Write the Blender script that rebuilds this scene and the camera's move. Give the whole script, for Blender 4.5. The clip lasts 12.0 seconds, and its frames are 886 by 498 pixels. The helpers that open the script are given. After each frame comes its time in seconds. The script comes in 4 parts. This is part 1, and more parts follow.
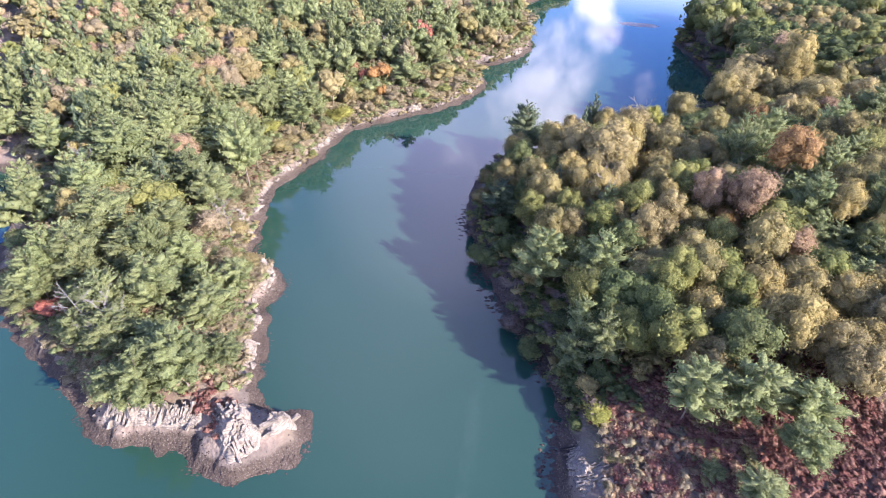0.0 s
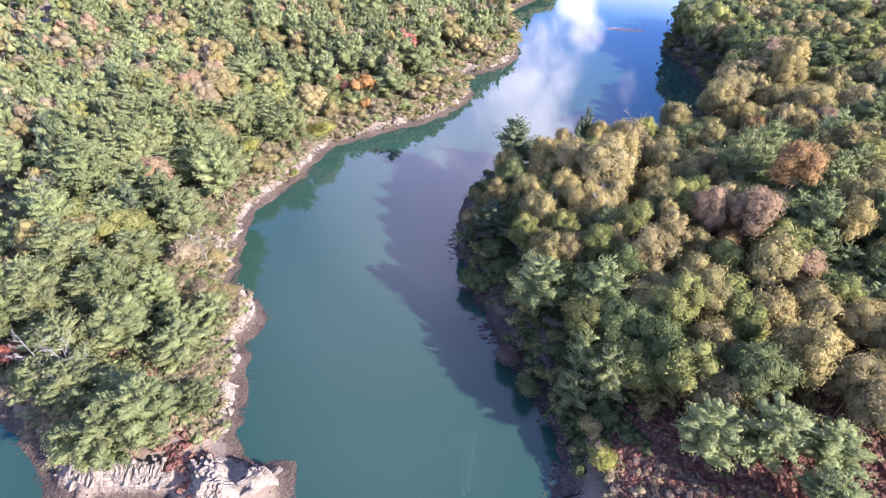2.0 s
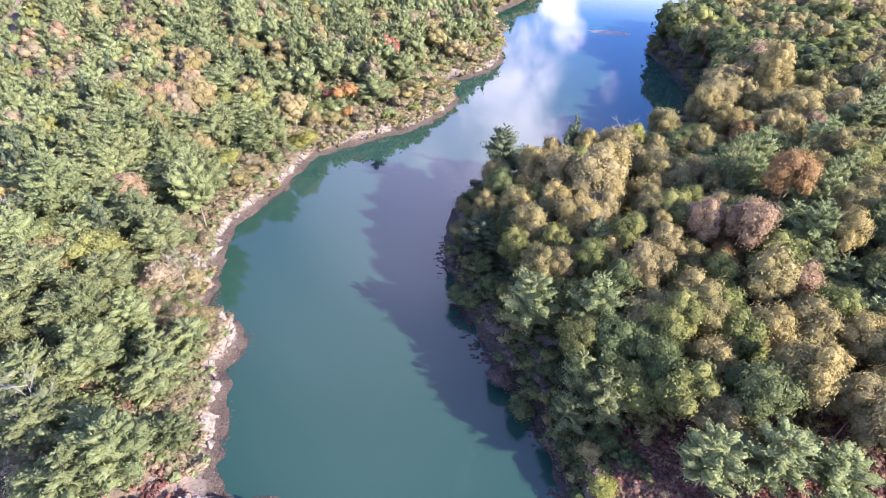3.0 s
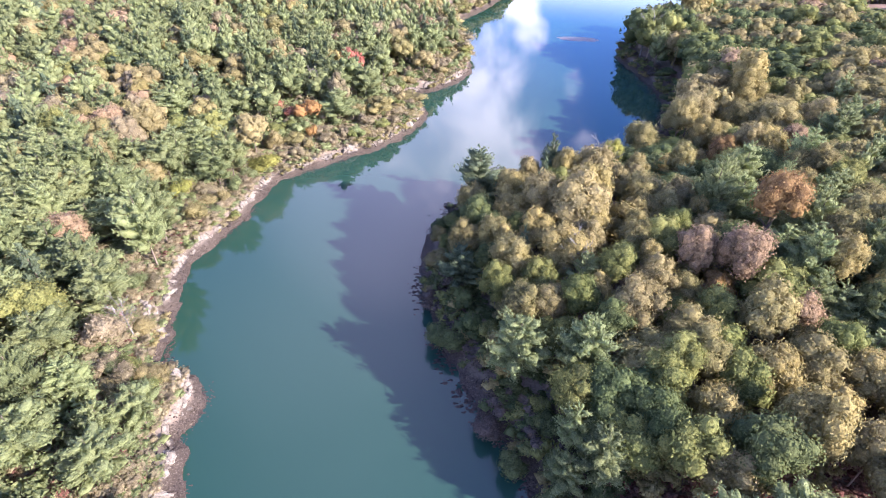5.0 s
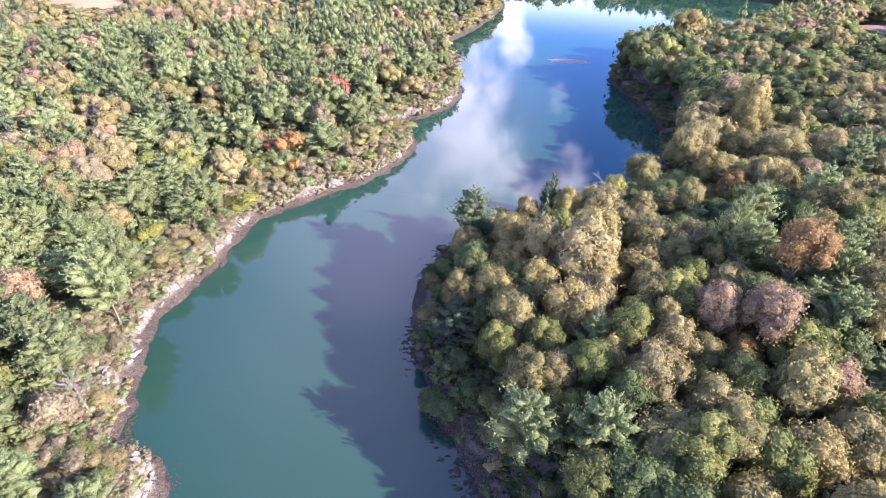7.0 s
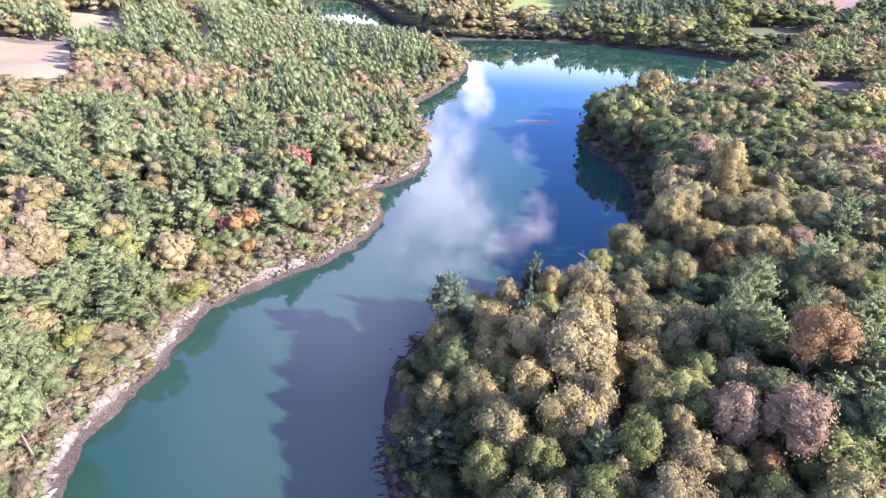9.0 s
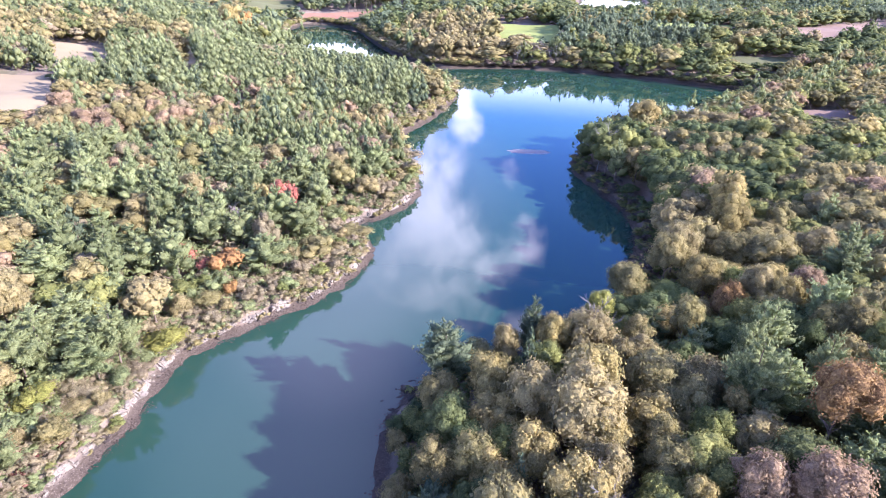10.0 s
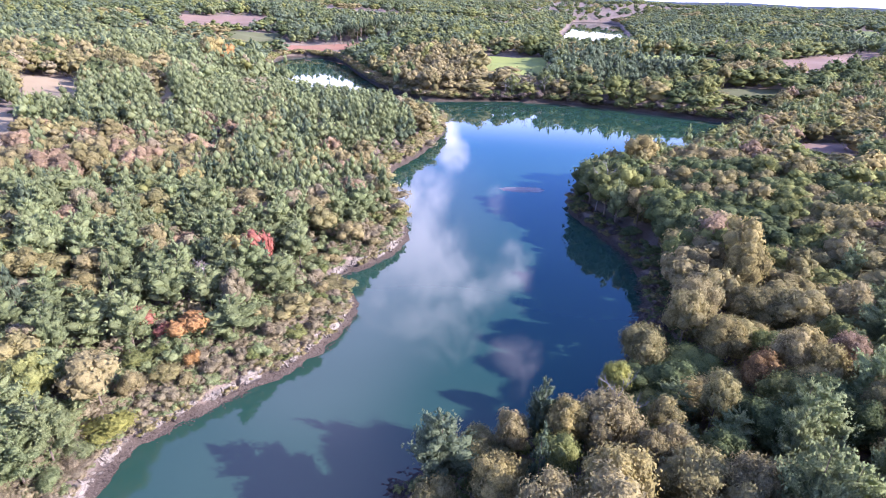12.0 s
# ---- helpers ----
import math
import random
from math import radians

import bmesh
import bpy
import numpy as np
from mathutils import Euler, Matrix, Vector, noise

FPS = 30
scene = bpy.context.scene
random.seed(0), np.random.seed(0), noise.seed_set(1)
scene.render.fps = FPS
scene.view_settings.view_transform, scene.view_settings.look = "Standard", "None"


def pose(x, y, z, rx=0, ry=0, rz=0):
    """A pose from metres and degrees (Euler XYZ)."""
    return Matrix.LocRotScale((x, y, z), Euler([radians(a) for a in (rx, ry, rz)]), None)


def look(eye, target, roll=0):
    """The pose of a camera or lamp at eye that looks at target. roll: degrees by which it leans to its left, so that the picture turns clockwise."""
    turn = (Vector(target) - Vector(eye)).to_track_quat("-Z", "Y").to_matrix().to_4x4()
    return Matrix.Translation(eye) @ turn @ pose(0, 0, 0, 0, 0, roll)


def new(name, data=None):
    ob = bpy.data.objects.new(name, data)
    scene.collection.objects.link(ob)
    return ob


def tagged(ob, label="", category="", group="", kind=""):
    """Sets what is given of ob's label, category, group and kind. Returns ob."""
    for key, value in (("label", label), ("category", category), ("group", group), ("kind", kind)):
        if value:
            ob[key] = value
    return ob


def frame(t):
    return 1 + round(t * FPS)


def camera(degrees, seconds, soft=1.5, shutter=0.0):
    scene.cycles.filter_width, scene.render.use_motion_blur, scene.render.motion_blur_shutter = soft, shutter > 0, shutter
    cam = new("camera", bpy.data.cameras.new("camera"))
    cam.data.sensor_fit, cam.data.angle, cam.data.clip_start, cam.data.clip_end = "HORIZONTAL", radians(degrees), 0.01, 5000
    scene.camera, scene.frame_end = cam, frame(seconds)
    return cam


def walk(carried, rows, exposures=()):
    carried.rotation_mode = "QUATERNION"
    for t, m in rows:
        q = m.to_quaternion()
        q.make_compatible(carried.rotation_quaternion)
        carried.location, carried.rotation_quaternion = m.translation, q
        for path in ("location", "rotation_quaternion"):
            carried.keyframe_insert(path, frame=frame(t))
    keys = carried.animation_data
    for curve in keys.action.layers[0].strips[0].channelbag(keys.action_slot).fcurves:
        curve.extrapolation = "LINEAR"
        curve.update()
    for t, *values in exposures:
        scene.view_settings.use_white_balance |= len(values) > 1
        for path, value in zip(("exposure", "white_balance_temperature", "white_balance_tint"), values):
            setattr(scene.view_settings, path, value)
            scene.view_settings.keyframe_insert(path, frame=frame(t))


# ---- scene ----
cam = camera(78.6, 12.0, soft=0.6)
PATH = [
    (0, (-0.044, -0.617, 57.979), (-0.07, 0.96, 56.749), 1.3),
    (0.5, (-0.137, 0.738, 57.941), (-0.171, 2.317, 56.714), 1.2),
    (1, (-0.241, 2.128, 57.952), (-0.273, 3.709, 56.727), 1.1),
    (1.5, (-0.322, 3.663, 58.005), (-0.338, 5.245, 56.781), 1.1),
    (2, (-0.436, 5.364, 58.096), (-0.418, 6.946, 56.872), 1.1),
    (2.5, (-0.534, 7.118, 58.159), (-0.489, 8.701, 56.937), 1.2),
    (3, (-0.635, 8.916, 58.178), (-0.567, 10.499, 56.958), 1.2),
    (5, (-0.896, 16.816, 58.429), (-0.723, 18.396, 57.215), 1.5),
    (5.5, (-0.91, 19.044, 58.458), (-0.715, 20.622, 57.244), 1.5),
    (6, (-0.862, 21.319, 58.465), (-0.662, 22.899, 57.255), 1.6),
    (6.5, (-0.822, 23.656, 58.521), (-0.615, 25.242, 57.321), 1.7),
    (7, (-0.722, 26.107, 58.616), (-0.504, 27.71, 57.44), 1.8),
    (7.2, (-0.649, 27.139, 58.631), (-0.422, 28.751, 57.469), 1.8),
    (9, (0.278, 36.668, 58.66), (0.616, 38.354, 57.639), 1.8),
    (9.5, (0.566, 39.481, 58.68), (0.924, 41.186, 57.698), 1.8),
    (10, (0.873, 42.435, 58.666), (1.252, 44.157, 57.723), 1.9),
    (10.5, (1.286, 45.478, 58.616), (1.686, 47.218, 57.713), 1.9),
    (11, (1.727, 48.522, 58.55), (2.142, 50.279, 57.69), 1.9),
    (11.5, (2.14, 51.543, 58.502), (2.567, 53.299, 57.645), 2.0),
    (12, (2.597, 54.528, 58.465), (3.029, 56.285, 57.612), 2.0),
]
walk(cam, [(t, look(eye, target, roll)) for t, eye, target, roll in PATH], [(0, 2.22, 6200, 25), (6, 2.35, 6140, 25), (9.5, 2.36, 5830, 28), (10.5, 2.36, 5770, 29), (11.1, 2.10, 5720, 30), (12, 2.07, 5720, 30)])

# ---- light: low autumn sun from the right and a little behind, hazy blue sky with broken cloud ----
SUN_WAY = Vector((-27.6, 16.2, -15.7)).normalized()
sun = new("sun", bpy.data.lights.new("sun", "SUN"))
sun.data.energy, sun.data.angle, sun.data.color = 4.9, radians(0.6), (1.0, 0.95, 0.88)
sun.matrix_world = look((60, -30, 90), Vector((60, -30, 90)) + SUN_WAY)

world = bpy.data.worlds.new("sky")
scene.world = world
world.use_nodes = True


class Nodes:
    """Short hand for building node trees."""

    def __init__(self, tree):
        self.tree = tree
        tree.nodes.clear()

    def add(self, kind, **values):
        node = self.tree.nodes.new("ShaderNode" + kind)
        for key, value in values.items():
            setattr(node, key, value)
        return node

    def link(self, a, b):
        self.tree.links.new(a, b)

    def put(self, socket, value):
        if isinstance(value, bpy.types.NodeSocket):
            self.link(value, socket)
        elif isinstance(value, tuple) and len(value) == 3 and socket.type == "RGBA":
            socket.default_value = (*value, 1)
        else:
            socket.default_value = value

    def math(self, op, a, b=0.0, clamp=False):
        node = self.add("Math", operation=op, use_clamp=clamp)
        self.put(node.inputs[0], a), self.put(node.inputs[1], b)
        return node.outputs[0]

    def ramp(self, value, low, high, a=0.0, b=1.0, smooth=True):
        node = self.add("MapRange", interpolation_type="SMOOTHSTEP" if smooth else "LINEAR")
        for n, v in enumerate((value, low, high, a, b)):
            self.put(node.inputs[n], v)
        return node.outputs[0]

    def mix(self, factor, a, b, blend="MIX"):
        node = self.add("Mix", data_type="RGBA", blend_type=blend)
        self.put(node.inputs[0], factor), self.put(node.inputs[6], a), self.put(node.inputs[7], b)
        return node.outputs[2]

    def noise(self, where, scale, detail=3.0, rough=0.55, warp=0.0):
        node = self.add("TexNoise")
        self.link(where, node.inputs["Vector"])
        node.inputs["Scale"].default_value, node.inputs["Detail"].default_value = scale, detail
        node.inputs["Roughness"].default_value, node.inputs["Distortion"].default_value = rough, warp
        return node.outputs[0]


def direction(azimuth, elevation):
    a, e = radians(azimuth), radians(elevation)
    return (math.sin(a) * math.cos(e), math.cos(a) * math.cos(e), math.sin(e))


# Clouds: azimuth (clockwise from ahead), elevation, angular radius, thickness.
CLOUDS = [
    (13.4, 12.3, 2.0, 0.62), (14.9, 15.4, 1.7, 0.40), (11.0, 17.5, 4.0, 0.26), (10.0, 21.5, 5.5, 0.26), (12.3, 25.0, 5.0, 0.24), (12.0, 29.5, 6.0, 0.24), (16.8, 28.4, 2.8, 0.22), (6.0, 27.0, 8.0, 0.27),
    (14.5, 34.0, 5.0, 0.20), (19.9, 19.7, 1.6, 0.36), (22.0, 26.8, 2.6, 0.36), (21.8, 23.4, 1.4, 0.26), (23.2, 29.4, 2.2, 0.28), (19.0, 30.2, 2.0, 0.26),
    (23.8, 35.4, 2.6, 0.36), (22.0, 38.6, 2.8, 0.32), (-35, 25, 18, 0.2),
    # Unseen clouds behind and overhead, added to raise the fill light.
    (175, 30, 20, 0.5), (-112, 36, 20, 0.4), (95, 58, 16, 0.4), (150, 62, 16, 0.45),
]
# Thin high veil, with no edges: the same four numbers.
VEIL = [(8, 26, 11, 0.10), (-12, 50, 14, 0.10), (-1, 31, 11.5, 0.27), (4, 54, 17, 0.11), (-10, 38, 14, 0.10)]
k = Nodes(world.node_tree)
sky = k.add("TexSky", sky_type="NISHITA", sun_disc=False, sun_elevation=math.asin(-SUN_WAY.z),
            sun_rotation=math.atan2(-SUN_WAY.x, -SUN_WAY.y), air_density=1.3, dust_density=0.4, ozone_density=4.0)
way = k.add("TexCoord").outputs["Generated"]
wisps = k.noise(way, 13.0, 6.0, 0.6, 0.5)


def gathered(patches):
    total = 0.0
    for azimuth, elevation, radius, thick in patches:
        dot = k.add("VectorMath", operation="DOT_PRODUCT")
        k.link(way, dot.inputs[0])
        dot.inputs[1].default_value = direction(azimuth, elevation)
        total = k.math("ADD", k.ramp(dot.outputs["Value"], math.cos(radians(radius * 1.35)), 1.0, 0.0, thick), total)
    return total


cloud = gathered(CLOUDS)
ragged = k.math("MULTIPLY", k.math("SUBTRACT", wisps, 0.5), k.math("MULTIPLY", cloud, 5.0, True))
cover = k.ramp(k.math("ADD", cloud, k.math("MULTIPLY", ragged, 1.5)), 0.12, 1.0)
blue = k.mix(1.0, sky.outputs[0], (0.40, 0.60, 1.06), "MULTIPLY")
blue = k.mix(gathered(VEIL), blue, (11.0, 10.7, 13.8))
upward = k.add("SeparateXYZ")
k.link(way, upward.inputs[0])
blue = k.mix(k.ramp(upward.outputs[2], 0.12, 0.25, 0.85, 0.0), blue, (11.0, 11.5, 13.0))
tinted = k.mix(cover, blue, (9.6, 9.4, 11.2))
back = k.add("Background")
k.link(tinted, back.inputs[0])
back.inputs[1].default_value = 0.125
k.link(back.outputs[0], k.add("OutputWorld").inputs[0])


# ---- materials ----
def material(name, build, rough=0.8, spec=0.3):
    mat = bpy.data.materials.new(name)
    mat.use_nodes = True
    n = Nodes(mat.node_tree)
    shader, out = n.add("BsdfPrincipled"), n.add("OutputMaterial")
    shader.inputs["Roughness"].default_value, shader.inputs["Specular IOR Level"].default_value = rough, spec
    n.link(shader.outputs[0], out.inputs[0])
    build(n, shader, out)
    return mat


def bump(n, shader, height, strength, distance):
    node = n.add("Bump")
    node.inputs["Strength"].default_value, node.inputs["Distance"].default_value = strength, distance
    n.link(height, node.inputs["Height"]), n.link(node.outputs[0], shader.inputs["Normal"])


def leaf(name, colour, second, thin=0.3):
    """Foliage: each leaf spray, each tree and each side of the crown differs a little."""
    def build(n, shader, out):
        geometry, info = n.add("NewGeometry"), n.add("ObjectInfo")
        tint = n.add("Attribute", attribute_name="tint").outputs["Fac"]
        tree = n.math("FRACT", n.math("ADD", info.outputs["Random"], tint))
        patch = n.noise(n.add("TexCoord").outputs["Object"], 0.45, 2.0)
        island = geometry.outputs["Random Per Island"]
        mixed = n.math("ADD", n.math("MULTIPLY", patch, 0.9), n.math("MULTIPLY", tree, 0.75))
        mixed = n.math("ADD", mixed, n.math("MULTIPLY", island, 0.35))
        base = n.mix(n.ramp(mixed, 0.45, 1.5), colour, second)
        fine = n.noise(geometry.outputs["Position"], 5.6, 2.0, 0.8)
        bump(n, shader, n.math("ADD", fine, n.math("MULTIPLY", n.noise(geometry.outputs["Position"], 1.15, 2.0, 0.6), 1.6)), 0.6, 0.5)
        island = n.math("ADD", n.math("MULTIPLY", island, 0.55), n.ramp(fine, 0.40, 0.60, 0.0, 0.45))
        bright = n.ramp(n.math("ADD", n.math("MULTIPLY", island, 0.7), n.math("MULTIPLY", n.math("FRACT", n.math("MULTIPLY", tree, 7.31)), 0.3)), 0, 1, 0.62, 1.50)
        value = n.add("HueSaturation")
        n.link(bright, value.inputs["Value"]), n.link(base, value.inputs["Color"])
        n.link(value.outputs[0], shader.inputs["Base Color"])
        through_leaf, both = n.add("BsdfTranslucent"), n.add("MixShader")
        n.link(value.outputs[0], through_leaf.inputs[0])
        both.inputs[0].default_value = thin
        n.link(shader.outputs[0], both.inputs[1]), n.link(through_leaf.outputs[0], both.inputs[2])
        n.link(both.outputs[0], out.inputs[0])
    return material(name, build, 0.85, 0.12)


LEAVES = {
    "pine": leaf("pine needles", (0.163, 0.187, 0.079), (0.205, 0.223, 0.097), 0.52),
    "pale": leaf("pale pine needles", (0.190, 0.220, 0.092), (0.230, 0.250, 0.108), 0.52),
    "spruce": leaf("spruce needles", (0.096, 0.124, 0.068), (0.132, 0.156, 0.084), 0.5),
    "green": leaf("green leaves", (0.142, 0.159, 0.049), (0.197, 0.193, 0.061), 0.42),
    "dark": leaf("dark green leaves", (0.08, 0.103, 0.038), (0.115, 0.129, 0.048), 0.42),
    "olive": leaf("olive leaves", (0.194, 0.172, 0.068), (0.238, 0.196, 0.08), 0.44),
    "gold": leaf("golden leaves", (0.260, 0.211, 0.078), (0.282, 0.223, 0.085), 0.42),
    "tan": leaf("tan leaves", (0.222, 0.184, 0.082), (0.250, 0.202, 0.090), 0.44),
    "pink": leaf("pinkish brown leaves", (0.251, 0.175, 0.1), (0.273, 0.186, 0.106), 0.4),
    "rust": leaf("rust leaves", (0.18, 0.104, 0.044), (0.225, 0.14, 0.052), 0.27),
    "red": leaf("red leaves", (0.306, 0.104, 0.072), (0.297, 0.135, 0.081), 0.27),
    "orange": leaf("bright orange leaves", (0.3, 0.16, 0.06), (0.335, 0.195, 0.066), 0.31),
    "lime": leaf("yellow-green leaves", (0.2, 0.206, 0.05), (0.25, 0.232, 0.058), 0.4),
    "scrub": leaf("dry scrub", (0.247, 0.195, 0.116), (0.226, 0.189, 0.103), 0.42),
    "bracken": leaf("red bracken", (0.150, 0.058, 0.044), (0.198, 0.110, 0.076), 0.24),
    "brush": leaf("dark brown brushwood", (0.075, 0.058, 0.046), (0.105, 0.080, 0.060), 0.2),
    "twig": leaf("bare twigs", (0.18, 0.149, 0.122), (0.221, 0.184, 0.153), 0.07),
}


def build_bark(n, shader, out):
    where = n.add("TexCoord").outputs["Object"]
    grain = n.noise(where, 6.0, 4.0)
    n.link(n.mix(grain, (0.07, 0.05, 0.035), (0.20, 0.15, 0.11)), shader.inputs["Base Color"])
    bump(n, shader, grain, 0.6, 0.05)


def build_grey_bark(n, shader, out):
    grain = n.noise(n.add("TexCoord").outputs["Object"], 4.0, 4.0)
    n.link(n.mix(grain, (0.10, 0.09, 0.08), (0.21, 0.195, 0.18)), shader.inputs["Base Color"])


def build_water(n, shader, out):
    where = n.add("TexCoord").outputs["Object"]
    silt = n.noise(where, 0.018, 3.0, 0.5, 0.6)
    n.link(n.mix(n.ramp(silt, 0.35, 0.7), (0.0120, 0.0365, 0.0244), (0.0155, 0.0415, 0.0284)), shader.inputs["Base Color"])
    shader.inputs["IOR"].default_value = 1.4
    shader.inputs["Roughness"].default_value = 0.025
    ripple = n.math("ADD", n.noise(where, 1.3, 3.0), n.math("MULTIPLY", n.noise(where, 0.12, 2.0), 2.0))
    bump(n, shader, ripple, 0.06, 0.04)


def build_ground(n, shader, out):
    where = n.add("TexCoord").outputs["Object"]
    split = n.add("SeparateXYZ")
    n.link(where, split.inputs[0])
    height = n.math("ADD", split.outputs[2], n.math("MULTIPLY", n.math("SUBTRACT", n.noise(where, 0.5, 3.0), 0.5), 0.9))
    height = n.math("ADD", height, n.math("MULTIPLY", n.math("SUBTRACT", n.noise(where, 0.11, 2.0), 0.5), 1.2))
    litter = n.mix(n.ramp(n.noise(where, 0.22, 4.0), 0.38, 0.62), (0.150, 0.112, 0.080), (0.215, 0.170, 0.124))
    litter = n.mix(n.ramp(n.noise(where, 0.09, 3.0), 0.52, 0.72), litter, (0.09, 0.09, 0.045))
    litter = n.mix(n.ramp(n.noise(where, 3.0, 4.0), 0.3, 0.75, 0.0, 0.7), litter, (0.115, 0.078, 0.058))
    stone = n.mix(n.noise(where, 1.4, 5.0), (0.055, 0.043, 0.034), (0.150, 0.122, 0.096))
    weed = n.mix(n.noise(where, 2.2, 5.0), (0.020, 0.015, 0.011), (0.082, 0.062, 0.046))
    weed = n.mix(n.ramp(n.noise(where, 5.5, 3.0), 0.52, 0.66, 0.0, 0.75), weed, (0.116, 0.092, 0.070))
    stone = n.mix(n.ramp(n.noise(where, 0.16, 3.0), 0.38, 0.66, 0.25, 1.0), litter, stone)
    colour = n.mix(n.ramp(height, 0.75, 1.45), weed, stone)
    colour = n.mix(n.ramp(height, 1.7, 2.3), colour, litter)
    n.link(colour, shader.inputs["Base Color"])
    bump(n, shader, n.noise(where, 2.0, 5.0), 0.8, 0.35)


def build_rock(n, shader, out):
    where = n.add("TexCoord").outputs["Object"]
    split = n.add("SeparateXYZ")
    n.link(n.add("NewGeometry").outputs["Position"], split.inputs[0])
    stretched = n.add("Mapping")
    stretched.inputs["Scale"].default_value, stretched.inputs["Rotation"].default_value = (1, 1, 4), (0.9, 0.3, 0)
    n.link(where, stretched.inputs[0])
    strata = n.noise(stretched.outputs[0], 1.2, 6.0, 0.65)
    colour = n.mix(n.ramp(strata, 0.36, 0.66), (0.100, 0.082, 0.062), (0.222, 0.187, 0.144))
    colour = n.mix(n.ramp(n.noise(where, 0.8, 3.0), 0.6, 0.75, 0.0, 0.6), colour, (0.21, 0.165, 0.105))
    low = n.math("ADD", split.outputs[2], n.math("MULTIPLY", n.noise(where, 2.0, 3.0), 0.5))
    colour = n.mix(n.ramp(low, 0.75, 1.2), (0.03, 0.022, 0.018), colour)
    n.link(colour, shader.inputs["Base Color"])
    bump(n, shader, n.math("ADD", strata, n.noise(where, 7.0, 3.0)), 0.8, 0.12)


def field_material(name, a, b):
    def build(n, shader, out):
        where = n.add("TexCoord").outputs["Object"]
        n.link(n.mix(n.noise(where, 0.08, 5.0), a, b), shader.inputs["Base Color"])
    return material(name, build, 0.95, 0.1)


BARK = material("brown bark", build_bark, 0.9)
GREY_BARK = material("pale grey bark", build_grey_bark, 0.85)
WATER = material("green lake water", build_water, 0.05, 0.5)
GROUND = material("forest floor and shore", build_ground, 0.95, 0.1)
ROCK = material("pale schist rock", build_rock, 0.85, 0.25)
WEED = field_material("brown seaweed", (0.018, 0.013, 0.010), (0.070, 0.052, 0.042))
MUD = material("wet mud and weed", lambda n, shader, out: n.link(n.mix(n.noise(n.add("TexCoord").outputs["Object"], 0.5, 5.0), (0.045, 0.036, 0.040), (0.13, 0.105, 0.115)), shader.inputs["Base Color"]), 0.5, 0.4)
FOAM = field_material("pale foam", (0.20, 0.21, 0.19), (0.30, 0.305, 0.285))
STRAW = field_material("straw field", (0.205, 0.154, 0.086), (0.250, 0.193, 0.113))
GRASS = field_material("green field", (0.150, 0.180, 0.045), (0.200, 0.215, 0.065))
SOIL = field_material("ploughed soil", (0.150, 0.098, 0.068), (0.200, 0.135, 0.094))
HEATH = field_material("red heath", (0.19, 0.085, 0.055), (0.25, 0.15, 0.09))
MOOR = field_material("dull meadow", (0.080, 0.084, 0.036), (0.11, 0.108, 0.05))

# ---- the plan: shorelines, then the height of the land anywhere ----
INLET = [(-170, -70), (-150, 40), (-125, 75), (-106, 92), (-93, 96), (-85, 92), (-81, 80), (-75, 66), (-64, 51), (-53, 44.5)]
HEADLAND = [(-45, 38.6), (-42.4, 34.2), (-35.5, 33.6), (-30.3, 34.2), (-28, 30.8), (-21.7, 29.8), (-15.8, 33.6), (-16.6, 40.8), (-22.3, 39.2),
            (-24.5, 43.2), (-25.2, 48.5), (-26.4, 52), (-26, 55), (-28.6, 58), (-26, 60.5), (-26.4, 64), (-28.2, 67), (-31.5, 67.8), (-33.6, 70.5), (-33.5, 75.5),
            (-35.2, 79), (-34, 82), (-35.6, 87)]
LEFT_BANK = [(-35.4, 91.3), (-32.4, 97.5), (-29.2, 104), (-28, 109), (-26, 115.5), (-23.6, 119.6), (-17.6, 123.4), (-11, 127.6), (-4.2, 131.6), (2, 137.4), (5.8, 142.6),
             (8.5, 149), (8.6, 156.8), (3.6, 160.5), (7.5, 165.6), (13, 168.1), (20, 173.8), (24, 180), (26.4, 192), (25.5, 206), (23.5, 222), (27, 240), (41, 258), (57, 288),
             (66, 312), (66, 325)]
CHANNEL = [(50, 345), (22, 372), (2, 390), (-16, 418), (-27, 480), (-30, 560), (-20, 612), (10, 615), (32, 575), (36, 500), (48, 425)]
FAR_SHORE = [(67, 376), (90, 378), (136, 372), (167, 352), (195, 326), (216, 309), (226, 297), (212, 284), (160, 250), (122, 230), (95, 219)]
RIGHT_BANK = [(82, 208), (77, 200), (75, 190), (77, 175), (77, 160), (71, 145), (62, 132.5), (54, 123), (46, 115), (38, 111), (28, 109), (19, 107.5), (11, 105),
              (6.3, 101), (4, 94), (2.8, 82), (5.2, 69.5), (8.6, 59), (12.2, 54), (14, 45.5), (14.4, 38), (12.6, 30), (12, 16), (17, -5), (25, -70)]


def rounded(points, times=2):
    """Corner cutting: a smooth closed shore from a few plan points."""
    p = np.array(points, float)
    for _ in range(times):
        after = np.roll(p, -1, 0)
        p = np.stack([0.75 * p + 0.25 * after, 0.25 * p + 0.75 * after], 1).reshape(-1, 2)
    return p


FAR_POND = [(285, 625), (332, 600), (422, 760), (522, 925), (690, 1240), (815, 1490), (700, 1530), (590, 1290), (410, 945), (330, 760)]
SHORES = [rounded(INLET + HEADLAND + LEFT_BANK + CHANNEL + FAR_SHORE + RIGHT_BANK), rounded(FAR_POND, 1)]


